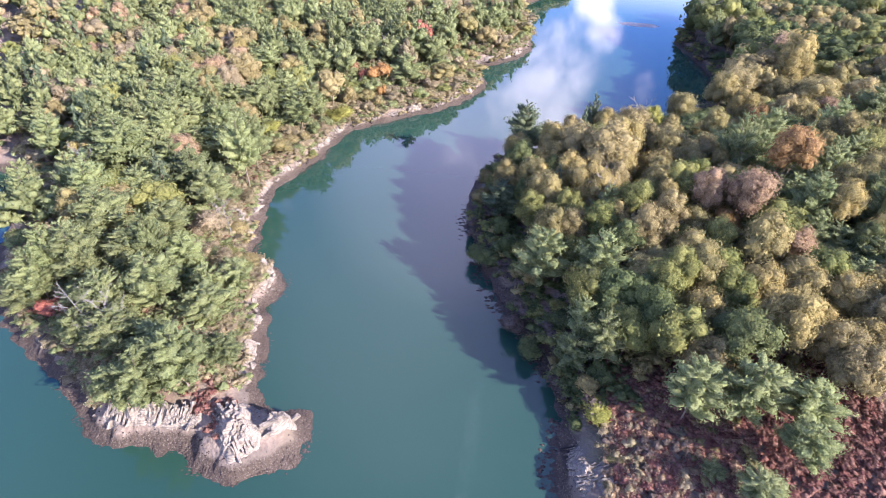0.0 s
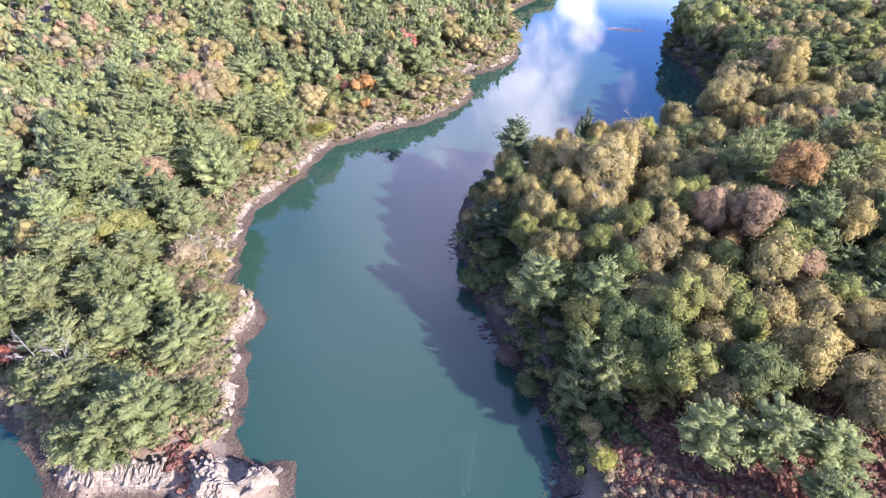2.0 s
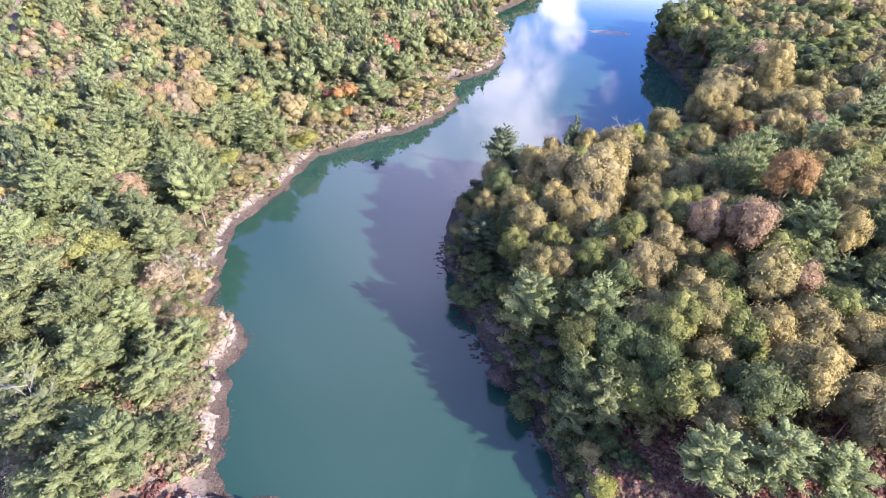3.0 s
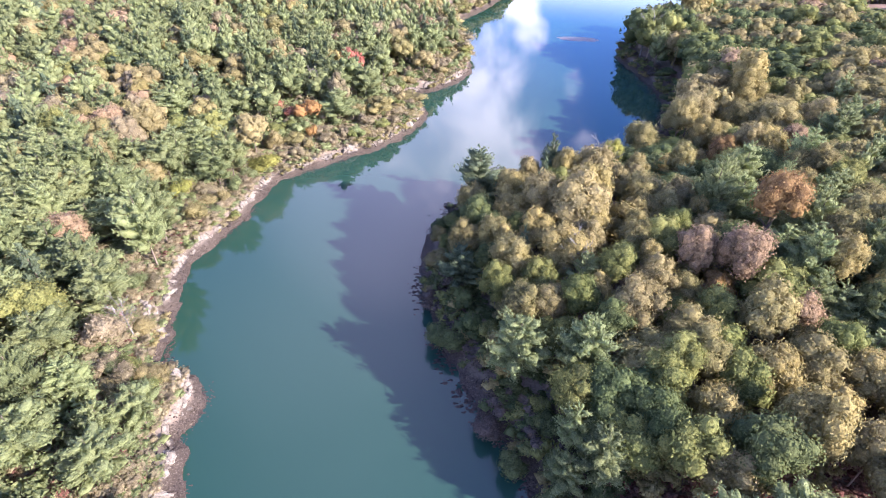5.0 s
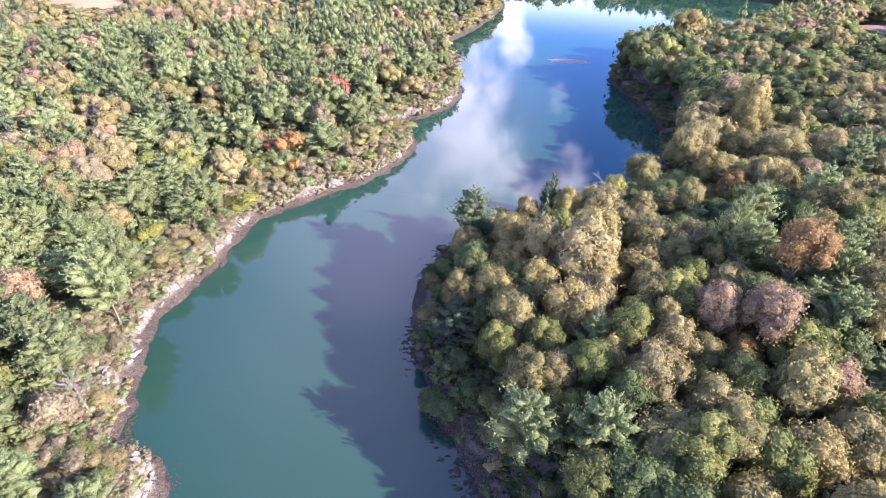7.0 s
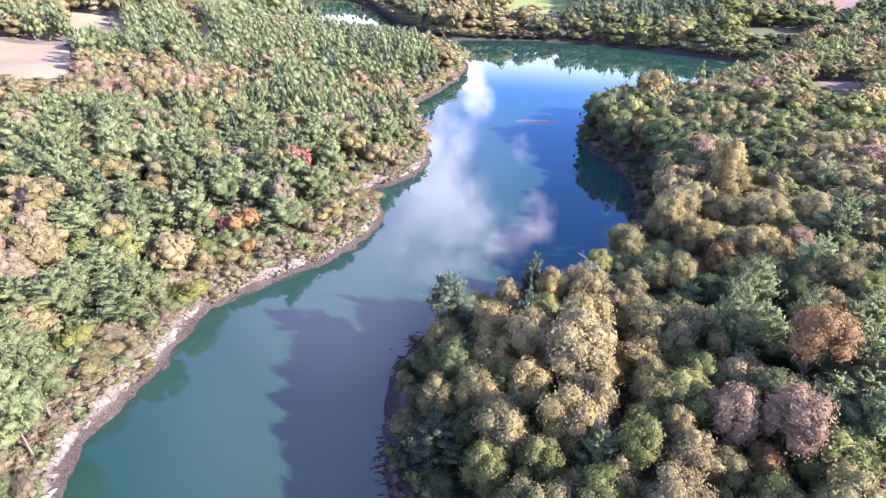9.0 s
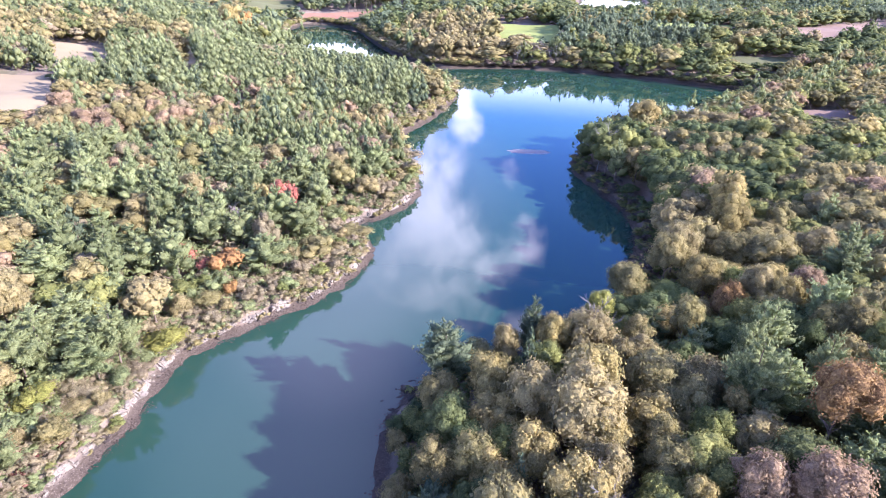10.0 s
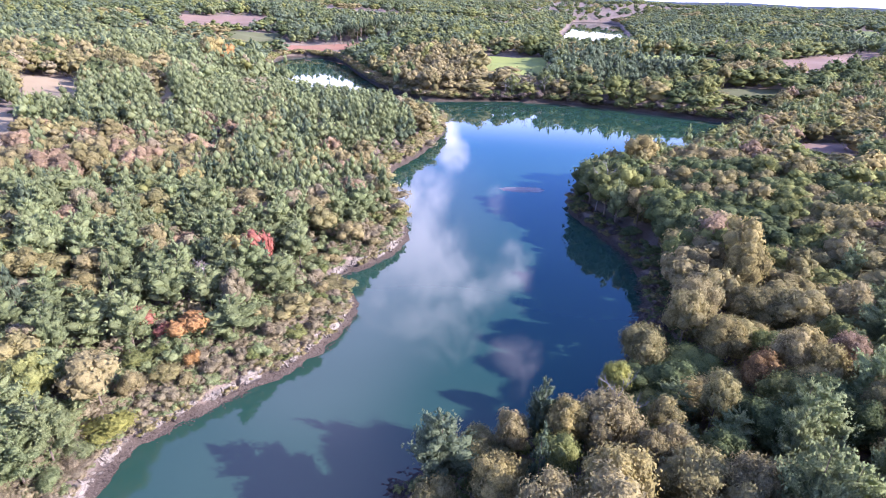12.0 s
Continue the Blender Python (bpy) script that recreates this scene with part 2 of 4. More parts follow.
def wave_noise(x, y, scale, seed):
    """Smooth, cheap noise from a few crossed waves, about -1 to 1."""
    rng, total = np.random.RandomState(seed), 0
    for n in range(7):
        angle, phase, size = rng.uniform(0, 6.283), rng.uniform(0, 6.283), scale * (0.6 + 0.25 * n)
        total = total + np.sin((x * np.cos(angle) + y * np.sin(angle)) * 6.283 / size + phase)
    return total / 3.2


def inland(x, y):
    """Metres from the nearest water's edge, minus over water."""
    x, y = np.asarray(x, float).ravel(), np.asarray(y, float).ravel()
    best = np.full(len(x), 1e9)
    wet = np.zeros(len(x), bool)
    for shore in SHORES:
        inside = np.zeros(len(x), bool)
        for a, b in zip(shore, np.roll(shore, -1, 0)):
            e = b - a
            s = np.clip(((x - a[0]) * e[0] + (y - a[1]) * e[1]) / (e @ e + 1e-12), 0, 1)
            best = np.minimum(best, (x - a[0] - s * e[0]) ** 2 + (y - a[1] - s * e[1]) ** 2)
            if a[1] != b[1]:
                inside ^= ((a[1] > y) != (b[1] > y)) & (x < e[0] * (y - a[1]) / e[1] + a[0])
        wet |= inside
    return np.where(wet, -1, 1) * np.sqrt(best)


def heights(x, y, d=None):
    x, y = np.asarray(x, float).ravel(), np.asarray(y, float).ravel()
    d = inland(x, y) if d is None else d
    rough = d + 0.5 * wave_noise(x, y, 4.0, 3) + 0.35 * wave_noise(x, y, 1.9, 4)
    beach = np.interp(rough, [-30, -6, 0, 1.1, 1.4, 2.2, 6], [-5, -1.5, 0, 0.45, 0.8, 1.9, 3.0])
    inner = np.maximum(d - 6, 0)
    z = beach + 20 * (1 - np.exp(-inner / 115)) + np.clip(inner / 30, 0, 1) * 1.2 * wave_noise(x, y, 38, 5)
    far = np.hypot(x, y)
    rise = np.clip((far - 450) / 3300, 0, 1)
    z += np.clip(inner / 150, 0, 1) * (24 * rise + 8 * np.clip((far - 350) / 700, 0, 1) * wave_noise(x, y, 520, 6))
    return z


# ---- meshes ----
def fast_mesh(name, verts, tris, quads, material_used, tint=None):
    """A large mesh from arrays of triangles and quads."""
    me = bpy.data.meshes.new(name)
    loops = np.concatenate([tris.ravel(), quads.ravel()]).astype(np.int32)
    starts = np.concatenate([np.arange(len(tris)) * 3, len(tris) * 3 + np.arange(len(quads)) * 4]).astype(np.int32)
    me.vertices.add(len(verts)), me.loops.add(len(loops)), me.polygons.add(len(starts))
    me.vertices.foreach_set("co", np.asarray(verts, np.float32).ravel())
    me.loops.foreach_set("vertex_index", loops)
    me.polygons.foreach_set("loop_start", starts)
    if tint is not None:
        me.attributes.new("tint", "FLOAT", "POINT").data.foreach_set("value", np.asarray(tint, np.float32))
    me.materials.append(material_used)
    me.polygons.foreach_set("use_smooth", np.ones(len(starts), bool))
    me.update(calc_edges=True)
    return me


# ---- ground and water ----
def steps(low, high, fine, reach_low, reach_high):
    """Grid lines: fine in the middle, wider and wider outwards."""
    lines = list(np.arange(low, high, fine))
    for start, limit, sign in ((lines[-1], reach_high, 1), (low, reach_low, -1)):
        at, step = start, fine
        while sign * at < sign * limit:
            step = min(step * 1.065, 110)
            at += sign * step
            lines.append(at)
    return np.array(sorted(lines))


gx, gy = steps(-60, 90, 0.9, -4500, 4800), steps(26, 200, 1.0, -700, 4900)
gx, gy = np.unique(np.concatenate([gx, np.arange(283.3, 830, 15)])), np.unique(np.concatenate([gy, np.arange(600.7, 1540, 22)]))
X, Y = np.meshgrid(gx, gy)
D = inland(X, Y)
Z = heights(X, Y, D)
LAND = Z.reshape(X.shape)
D = D.reshape(X.shape)


def looked_up(table, x, y):
    """Values of a table over the ground's grid, between its lines."""
    x, y = np.atleast_1d(np.asarray(x, float)), np.atleast_1d(np.asarray(y, float))
    i, j = np.clip(np.searchsorted(gx, x) - 1, 0, len(gx) - 2), np.clip(np.searchsorted(gy, y) - 1, 0, len(gy) - 2)
    u, v = (x - gx[i]) / (gx[i + 1] - gx[i]), (y - gy[j]) / (gy[j + 1] - gy[j])
    return (table[j, i] * (1 - u) + table[j, i + 1] * u) * (1 - v) + (table[j + 1, i] * (1 - u) + table[j + 1, i + 1] * u) * v


def height(x, y):
    return float(looked_up(LAND, x, y)[0])


index = np.arange(X.size).reshape(X.shape)
quads = np.stack([index[:-1, :-1], index[:-1, 1:], index[1:, 1:], index[1:, :-1]], -1).reshape(-1, 4)
ground_mesh = fast_mesh("ground", np.stack([X.ravel(), Y.ravel(), Z], 1), np.zeros((0, 3), int), quads, GROUND)
ground_mesh.polygons.foreach_set("use_smooth", np.ones(len(ground_mesh.polygons), bool))
tagged(new("ground", ground_mesh), "wooded banks with leaf litter, pale rock and brown shore", "ground", kind="structure")

wx, wy = np.linspace(-700, 1000, 9), np.linspace(-600, 1700, 9)
WX, WY = np.meshgrid(wx, wy)
index = np.arange(WX.size).reshape(WX.shape)
quads = np.stack([index[:-1, :-1], index[:-1, 1:], index[1:, 1:], index[1:, :-1]], -1).reshape(-1, 4)
tagged(new("water", fast_mesh("water", np.stack([WX.ravel(), WY.ravel(), 0 * WX.ravel()], 1), np.zeros((0, 3), int), quads, WATER)),
       "calm turbid green lake water reflecting sky and cloud", "water", kind="structure")


# Far hills that close the plain; their blue haze is a painted glow.
def build_haze_glow(n, shader, out):
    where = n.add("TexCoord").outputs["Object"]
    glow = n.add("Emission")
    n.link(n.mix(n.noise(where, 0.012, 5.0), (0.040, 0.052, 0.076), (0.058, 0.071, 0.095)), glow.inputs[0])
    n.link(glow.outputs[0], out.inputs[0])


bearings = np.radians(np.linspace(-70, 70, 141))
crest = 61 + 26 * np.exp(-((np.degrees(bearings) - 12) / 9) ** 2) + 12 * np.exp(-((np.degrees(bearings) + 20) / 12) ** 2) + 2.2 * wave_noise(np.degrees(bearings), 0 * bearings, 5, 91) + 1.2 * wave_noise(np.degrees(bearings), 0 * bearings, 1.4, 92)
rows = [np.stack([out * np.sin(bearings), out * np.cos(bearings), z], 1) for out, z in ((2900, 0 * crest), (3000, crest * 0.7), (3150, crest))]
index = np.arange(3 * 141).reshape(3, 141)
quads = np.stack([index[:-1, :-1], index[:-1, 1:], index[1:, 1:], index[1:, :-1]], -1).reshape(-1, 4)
tagged(new("backdrop", fast_mesh("backdrop", np.concatenate(rows), np.zeros((0, 3), int), quads, material("blue haze over far hills", build_haze_glow))), "far hills along the horizon, blue haze painted on as a glow", "hills", kind="structure")


def field(points, material_used, label, lift=0.5):
    """A field draped over the land, in cells of about 12 m."""
    p = np.array(points, float)
    bm = bmesh.new()
    a, b, c, d = p
    n = 14
    rows = [[bm.verts.new((*(q := (a * (1 - u) + b * u) * (1 - v) + (d * (1 - u) + c * u) * v), height(*q) + lift)) for u in np.linspace(0, 1, n)] for v in np.linspace(0, 1, n)]
    for r, s in zip(rows, rows[1:]):
        for i in range(n - 1):
            bm.faces.new((r[i], r[i + 1], s[i + 1], s[i]))
    me = bpy.data.meshes.new("field")
    bm.to_mesh(me)
    bm.free()
    me.materials.append(material_used)
    tagged(new("field", me), label, "field", kind="structure")


FIELDS = [
    ([(-128, 276), (-98, 271), (-78, 222), (-97, 214)], STRAW, "pale straw stubble field between woods"),
    ([(-127, 349), (-109, 365), (-86, 300), (-103, 291)], STRAW, "pale straw stubble field between hedges"),
    ([(-78, 393), (-72, 400), (-52, 300), (-57, 296)], STRAW, "small pale stubble field between trees"),
    ([(136, 488), (180, 464), (157, 411), (119, 432)], GRASS, "bright green meadow behind the lakeside wood"),
    ([(257, 468), (325, 456), (300, 424), (238, 435)], GRASS, "long pale green meadow behind trees"),
    ([(372, 441), (540, 500), (427, 396), (310, 366)], SOIL, "bare ploughed brown field"),
    ([(195, 236), (212, 228), (188, 206), (173, 215)], SOIL, "bare ploughed brown field by the wood"),
    ([(246, 352), (282, 340), (268, 323), (234, 334)], MOOR, "dull green meadow among trees"),
    ([(-25, 640), (72, 642), (67, 621), (-22, 621)], HEATH, "reddish cleared heath beside the pond"),
    ([(693, 700), (850, 780), (648, 591), (558, 568)], GRASS, "far green meadow"),
    ([(-76, 690), (-22, 690), (-27, 650), (-69, 621)], MOOR, "dull meadow behind the pond"),
    ([(-139, 770), (-44, 815), (-42, 745), (-123, 695)], SOIL, "far bare field between woods"),
]
for corners, used, label in FIELDS:
    field(corners, used, label)


def in_field(x, y, margin=1.0):
    """Which of the places lie on a field."""
    x, y = np.asarray(x, float), np.asarray(y, float)
    found = np.zeros(len(x), bool)
    for corners, *_ in FIELDS:
        c = np.array(corners, float)
        c = c.mean(0) + (c - c.mean(0)) * margin
        inside = np.ones(len(x), bool)
        for p, q in zip(c, np.roll(c, -1, 0)):
            inside &= (q[0] - p[0]) * (y - p[1]) - (q[1] - p[1]) * (x - p[0]) < 0
        found |= inside
    return found


def before_field(x, y):
    """Which places lie on the valley side of a field, where only hedges grow."""
    out = np.hypot(x, y)
    return ((out > 200) & (in_field(x * (1 + 20 / out), y * (1 + 20 / out), 0.95) | in_field(x * (1 + 40 / out), y * (1 + 40 / out), 0.85))).tolist()


# ---- trees ----
T = (1 + 5 ** 0.5) / 2
ICO_V = np.array([(-1, T, 0), (1, T, 0), (-1, -T, 0), (1, -T, 0), (0, -1, T), (0, 1, T), (0, -1, -T), (0, 1, -T), (T, 0, -1), (T, 0, 1), (-T, 0, -1), (-T, 0, 1)]) / (1 + T * T) ** 0.5
ICO_F = np.array([(0, 11, 5), (0, 5, 1), (0, 1, 7), (0, 7, 10), (0, 10, 11), (1, 5, 9), (5, 11, 4), (11, 10, 2), (10, 7, 6), (7, 1, 8),
                  (3, 9, 4), (3, 4, 2), (3, 2, 6), (3, 6, 8), (3, 8, 9), (4, 9, 5), (2, 4, 11), (6, 2, 10), (8, 6, 7), (9, 8, 1)])


OCT_V = np.array([(0.8, 0.6, 0), (-0.6, 0.8, 0), (-0.8, -0.6, 0), (0.6, -0.8, 0), (0, 0, 0.74), (0, 0, -0.74)])
OCT_F = np.array([(0, 1, 4), (1, 2, 4), (2, 3, 4), (3, 0, 4), (1, 0, 5), (2, 1, 5), (3, 2, 5), (0, 3, 5)])


def unit(v):
    return v / (np.linalg.norm(v, axis=-1, keepdims=True) + 1e-9)


def sprays(lobes, axes, count, size, spiky, rng, loose):
    """Leaf sprays on the outside of the lobes: small bent triangles, or narrow tufts of needles pointing out and up."""
    weight = lobes[:, 3] ** 2
    which = rng.choice(len(lobes), count, p=weight / weight.sum())
    out = unit(rng.normal(size=(count, 3)) + (0, 0, 0.4))
    lobe = lobes[which]
    place = lobe[:, :3] + np.einsum("nij,nj->ni", axes[which], out) * lobe[:, 3:4] * rng.uniform(1.0 - 0.26 * loose, 1.02 + 0.16 * loose, (count, 1))
    s = size * rng.uniform(0.6, 1.4, (count, 1))
    swell = unit(0.75 * unit(place - lobe[:, :3]) + 0.45 * unit(place + (0, 0, 0.2)))
    if spiky:
        ahead = unit(place * (0.5, 0.5, 0) + out * 0.5 + (0, 0, 0.35) + (0.25 + 0.15 * loose) * rng.normal(size=(count, 3)))
        side = unit(np.cross(ahead, swell + 0.35 * rng.normal(size=(count, 3))))
        verts = np.stack([place - side * s * 0.4, place + side * s * 0.4, place + ahead * s * 1.1], 1)
    else:
        facing = unit(swell + (0.2 + 0.22 * loose) * rng.normal(size=(count, 3)))
        side = unit(np.cross(facing, rng.normal(size=(count, 3))))
        other = np.cross(facing, side)
        verts = np.stack([place - side * s * 0.7 - other * s * 0.4, place + side * s * 0.7 - other * s * 0.3, place + other * s * 0.8], 1)
    return verts.reshape(-1, 3), np.arange(count * 3).reshape(-1, 3)


def crown_arrays(form, seed, detail):
    """A crown one unit in radius and one unit in half-height, its middle at the origin. detail: 0 near to 3 far."""
    rng = np.random.RandomState(seed)
    lobes, axes = [], []

    def lobe(x, y, z, r, long, wide, deep, lift=0.0):
        way = unit(np.array([x, y, 0.0]) + 1e-6)
        way = unit(way + (0, 0, lift))
        side = unit(np.cross(way, (0, 0, 1)))
        lobes.append((x, y, z, r))
        axes.append(np.stack([way * long, side * wide, np.cross(side, way) * deep], 1))

    if detail > 1 and form == "broad":
        # Far crowns: a domed head of lobes over a fuller, lower middle.
        tip, ring, r = 0.46, 0.56, (0.38, 0.42)[detail - 2]
        n = (10, 6)[detail - 2]
        lobe(0.01, 0, tip, r * rng.uniform(0.8, 1.0), 1, 1, 0.75)
        for i in range(n - 1):
            a = i * 6.283 / (n - 1) + rng.uniform(-0.4, 0.4)
            near = ring * rng.uniform(0.55, 1.15)
            lobe(near * math.cos(a), near * math.sin(a), rng.uniform(-0.05, 0.18) + 0.5 * (ring - near), r * rng.uniform(0.75, 1.25), 1, 1, 0.8)
        lobe(0.01, 0, -0.38, 0.74, 1, 1, 0.8)
    elif form == "broad":
        n = (15, 9, 4, 2)[detail]
        for i in range(n):
            z = 1 - 1.5 * (i + 0.5) / n
            a = i * 2.4 + rng.uniform(-0.5, 0.5)
            ring = math.sqrt(max(0, 1 - z * z)) * rng.uniform(0.45, 0.72)
            lobe(ring * math.cos(a), ring * math.sin(a), z * rng.uniform(0.5, 0.7), rng.uniform(0.3, 0.46) if n > 2 else 0.6, 1, 1, rng.uniform(0.8, 1.0))
        if n > 2:
            lobe(0.01, 0, 0.05, 0.58, 1, 1, 0.9)
    elif form == "pine" and detail > 1:
        # Far pines: a narrow head over two wider whorls.
        lobe(0.01, 0, 0.70, 0.27, 1, 1, 1.1)
        for count, ring, z, r in (((3, 0.30, 0.30, 0.33), (4, 0.46, -0.22, 0.40)) if detail == 2 else ((3, 0.40, 0.0, 0.46),)):
            turn = rng.uniform(0, 6.283)
            for i in range(count):
                a = turn + i * 6.283 / count + rng.uniform(-0.3, 0.3)
                lobe(ring * math.cos(a), ring * math.sin(a), z + rng.uniform(-0.14, 0.14), r * rng.uniform(0.85, 1.15), 1, 1, 0.9)
        lobe(0.01, 0, -0.45, 0.5, 1, 1, 0.9)
    elif form == "pine":
        # Boughs in loose whorls, reaching out and turned up at their tips.
        n, wide, deep = ((38, 0.40, 0.28), (20, 0.52, 0.40))[detail]
        for i in range(n):
            u = (i + 0.5) / n
            a = i * 2.4 + rng.uniform(-0.5, 0.5)
            reach = (0.2 + 0.8 * min(1, 1.7 * u) * (1 - 0.2 * u)) * rng.uniform(0.75, 1.1)
            lobe(0.52 * reach * math.cos(a), 0.52 * reach * math.sin(a), 0.9 - 1.6 * u + rng.uniform(-0.1, 0.1), 0.56 * reach, 1.0, wide * rng.uniform(0.8, 1.3), deep, 0.45)
        lobe(0.01, 0, -0.1, 0.34, 1, 1, 2.0)
    elif form == "spruce":
        n = (22, 12, 5, 2)[detail]
        for i in range(n):
            u = (i + 0.3) / n
            a = i * 2.4
            ring = 0.68 * u ** 0.9
            lobe(ring * math.cos(a), ring * math.sin(a), 1 - 1.95 * u, 0.1 + 0.26 * u + 0.08 * detail, 1.3, 0.8, 0.5, -0.25)
    else:
        n = (7, 5, 3, 1)[detail]
        for i in range(n):
            a = i * 2.4
            ring = rng.uniform(0.25, 0.65) * (i > 0)
            lobe(ring * math.cos(a), ring * math.sin(a), rng.uniform(-0.25, 0.35), rng.uniform(0.32, 0.5) if n > 1 else 0.75, 1, 1, 0.9)
    lobes, axes = np.array(lobes), np.array(axes)
    spiky = form in ("pine", "spruce") and detail < 3
    count = {"broad": (4200, 760, 130, 48), "pine": (3000, 660, 130, 44), "spruce": (1200, 420, 70, 24), "bush": (1700, 480, 90, 30)}[form][detail]
    size = {"broad": (0.048, 0.085, 0.115, 0.17), "pine": (0.060, 0.100, 0.13, 0.20), "spruce": (0.09, 0.14, 0.2, 0.36), "bush": (0.060, 0.105, 0.135, 0.18)}[form][detail]
    verts, cards = sprays(lobes, axes, count, size, spiky, rng, (1.0 if form != "pine" else 0.7, 0.65, 0.5, 0.5)[detail])
    core = []
    ball, sides = (ICO_V, ICO_F) if detail < 2 else (OCT_V, OCT_F)
    for (x, y, z, r), m in zip(lobes, axes):
        core.append((x, y, z) + (ball * rng.uniform(0.86, 1.1, (len(ball), 1))) @ m.T * r * (0.84, 0.9, 0.92, 0.95)[detail])
    core = np.concatenate(core)
    tris = (sides[None] + (np.arange(len(lobes)) * len(ball))[:, None, None]).reshape(-1, 3) + len(verts)
    return np.concatenate([verts, core]), np.concatenate([cards, tris])


def tube(bm, points, radii, sides=6):
    """A tapered limb along points."""
    rings = []
    for i, (p, r) in enumerate(zip(points, radii)):
        along = (points[min(i + 1, len(points) - 1)] - points[max(i - 1, 0)]).normalized()
        across = along.orthogonal().normalized()
        other = along.cross(across)
        rings.append([bm.verts.new(p + (across * math.cos(a) + other * math.sin(a)) * r) for a in [6.2832 * j / sides for j in range(sides)]])
    for a, b in zip(rings, rings[1:]):
        for j in range(sides):
            bm.faces.new((a[j], a[(j + 1) % sides], b[(j + 1) % sides], b[j]))
    bm.faces.new(rings[-1])


def trunk_mesh(form, seed, bark):
    """A unit-high trunk with a few limbs, in a crown one unit wide."""
    rng = random.Random(seed)
    bm = bmesh.new()
    lean = Vector((rng.uniform(-0.05, 0.05), rng.uniform(-0.05, 0.05), 0))
    at = lambda u: lean * u * u + Vector((0, 0, u))  # noqa: E731
    top = 0.93 if form != "broad" else 0.8
    tube(bm, [Vector((0, 0, -0.06))] + [at(u * top) for u in (0.12, 0.4, 0.7, 1)], [0.03, 0.022, 0.018, 0.012, 0.004], 5)
    for i in range(4 if form != "bush" else 2):
        u, a = rng.uniform(0.3, 0.75), i * 2.4
        way = Vector((math.cos(a), math.sin(a), rng.uniform(0.2, 0.9) if form == "broad" else 0.25)) * rng.uniform(0.14, 0.24)
        tube(bm, [at(u * top), at(u * top) + way * 0.5 + Vector((0, 0, 0.01)), at(u * top) + way], [0.011, 0.008, 0.003], 3)
    me = bpy.data.meshes.new("trunk")
    bm.to_mesh(me)
    bm.free()
    me.materials.append(bark)
    return me


FORMS = ("broad", "pine", "spruce", "bush")
CROWNS = {(f, d, v): crown_arrays(f, 11 * v + 3 + 100 * d, d) for f in FORMS for d in (0, 1, 2, 3) for v in range(5 if d < 2 else 4)}
CROWN_MESH = {}
NO_QUADS = np.zeros((0, 4), int)
for (f, d, v), (cv, ct) in CROWNS.items():
    if d < 2:
        CROWN_MESH[f, d, v] = fast_mesh("crown", cv, ct, NO_QUADS, LEAVES["green"])
TRUNK_MESH = {(f, v): trunk_mesh(f, v, BARK) for f in FORMS for v in range(2)}
# Form: share of the height that is crown.
CROWN_SHARE = {"broad": 0.82, "pine": 0.8, "spruce": 0.94, "bush": 0.96}
WORDS = {
    "pine": "dark green pine", "pale": "pale green sunlit pine", "spruce": "dark spruce", "green": "green-leaved tree", "dark": "dark green-leaved tree",
    "olive": "olive-green tree turning yellow", "gold": "golden-yellow autumn tree", "tan": "tan-brown autumn tree", "pink": "pinkish brown autumn tree",
    "rust": "rust-brown autumn tree", "orange": "bright orange autumn tree", "red": "bright red autumn tree", "lime": "bright yellow-green tree", "scrub": "dry greyish scrub", "twig": "nearly leafless grey-brown tree",
    "bracken": "red-brown bracken", "brush": "dark brown leafless thicket",
}
made_trees = {}


def kind_name(form, colour):
    """Chestnuts turn gold and tan; oaks keep their green longer; the rest are named by form."""
    broad = "chestnut_tree" if colour in ("gold", "tan", "pink", "rust") else "oak_tree" if colour in ("green", "dark", "olive", "lime") else "maple_tree" if colour == "red" else "bare_tree"
    return {"broad": broad, "pine": "pine_tree", "spruce": "spruce_tree", "bush": "bush"}[form]


def tree(form, colour, x, y, tall, radius, detail, rng, wooded="on the wooded bank", share=None):
    """One tree or bush: an Empty at its foot with trunk and crown."""
    v = rng.randrange(5)
    z = height(x, y)
    share = share or CROWN_SHARE[form]
    name = kind_name(form, colour)
    foot = new(name)
    foot.empty_display_size = 0.5
    foot.matrix_basis = pose(x, y, z, 0, 0, rng.uniform(0, 360))
    trunk = new("trunk", TRUNK_MESH[form, v % 2])
    trunk.parent = foot
    trunk.scale = (max(radius * 1.6, tall * 0.45), max(radius * 1.6, tall * 0.45), tall)
    crown = new("crown", CROWN_MESH[form, detail, v])
    crown.parent = foot
    half = tall * share / 2
    wide = radius * (1.42 if form == "pine" and detail == 0 else 1.25)
    if form == "broad":
        half = min(half, wide * 1.3)
    crown.location, crown.scale = (0, 0, tall - half * 0.98), (wide, wide * rng.uniform(0.88, 1.1), half)
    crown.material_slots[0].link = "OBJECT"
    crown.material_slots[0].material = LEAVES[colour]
    noun = WORDS[colour] if form != "bush" else WORDS[colour].replace(" tree", " bush").replace("pine", "bush")
    if form == "spruce":
        noun = "dark spruce" if colour == "spruce" else "grey-green spruce"
    tagged(foot, f"{noun} {wooded}", "bush" if form == "bush" else "tree", group="shore bushes" if form == "bush" else "woodland trees")
    made_trees[name] = made_trees.get(name, 0) + 1
    return foot


taken = {}


def free_spot(x, y, gap):
    cell = (int(x // 8), int(y // 8))
    for i in (-1, 0, 1):
        for j in (-1, 0, 1):
            for px, py, pr in taken.get((cell[0] + i, cell[1] + j), ()):
                if (px - x) ** 2 + (py - y) ** 2 < (gap + pr) ** 2:
                    return False
    return True


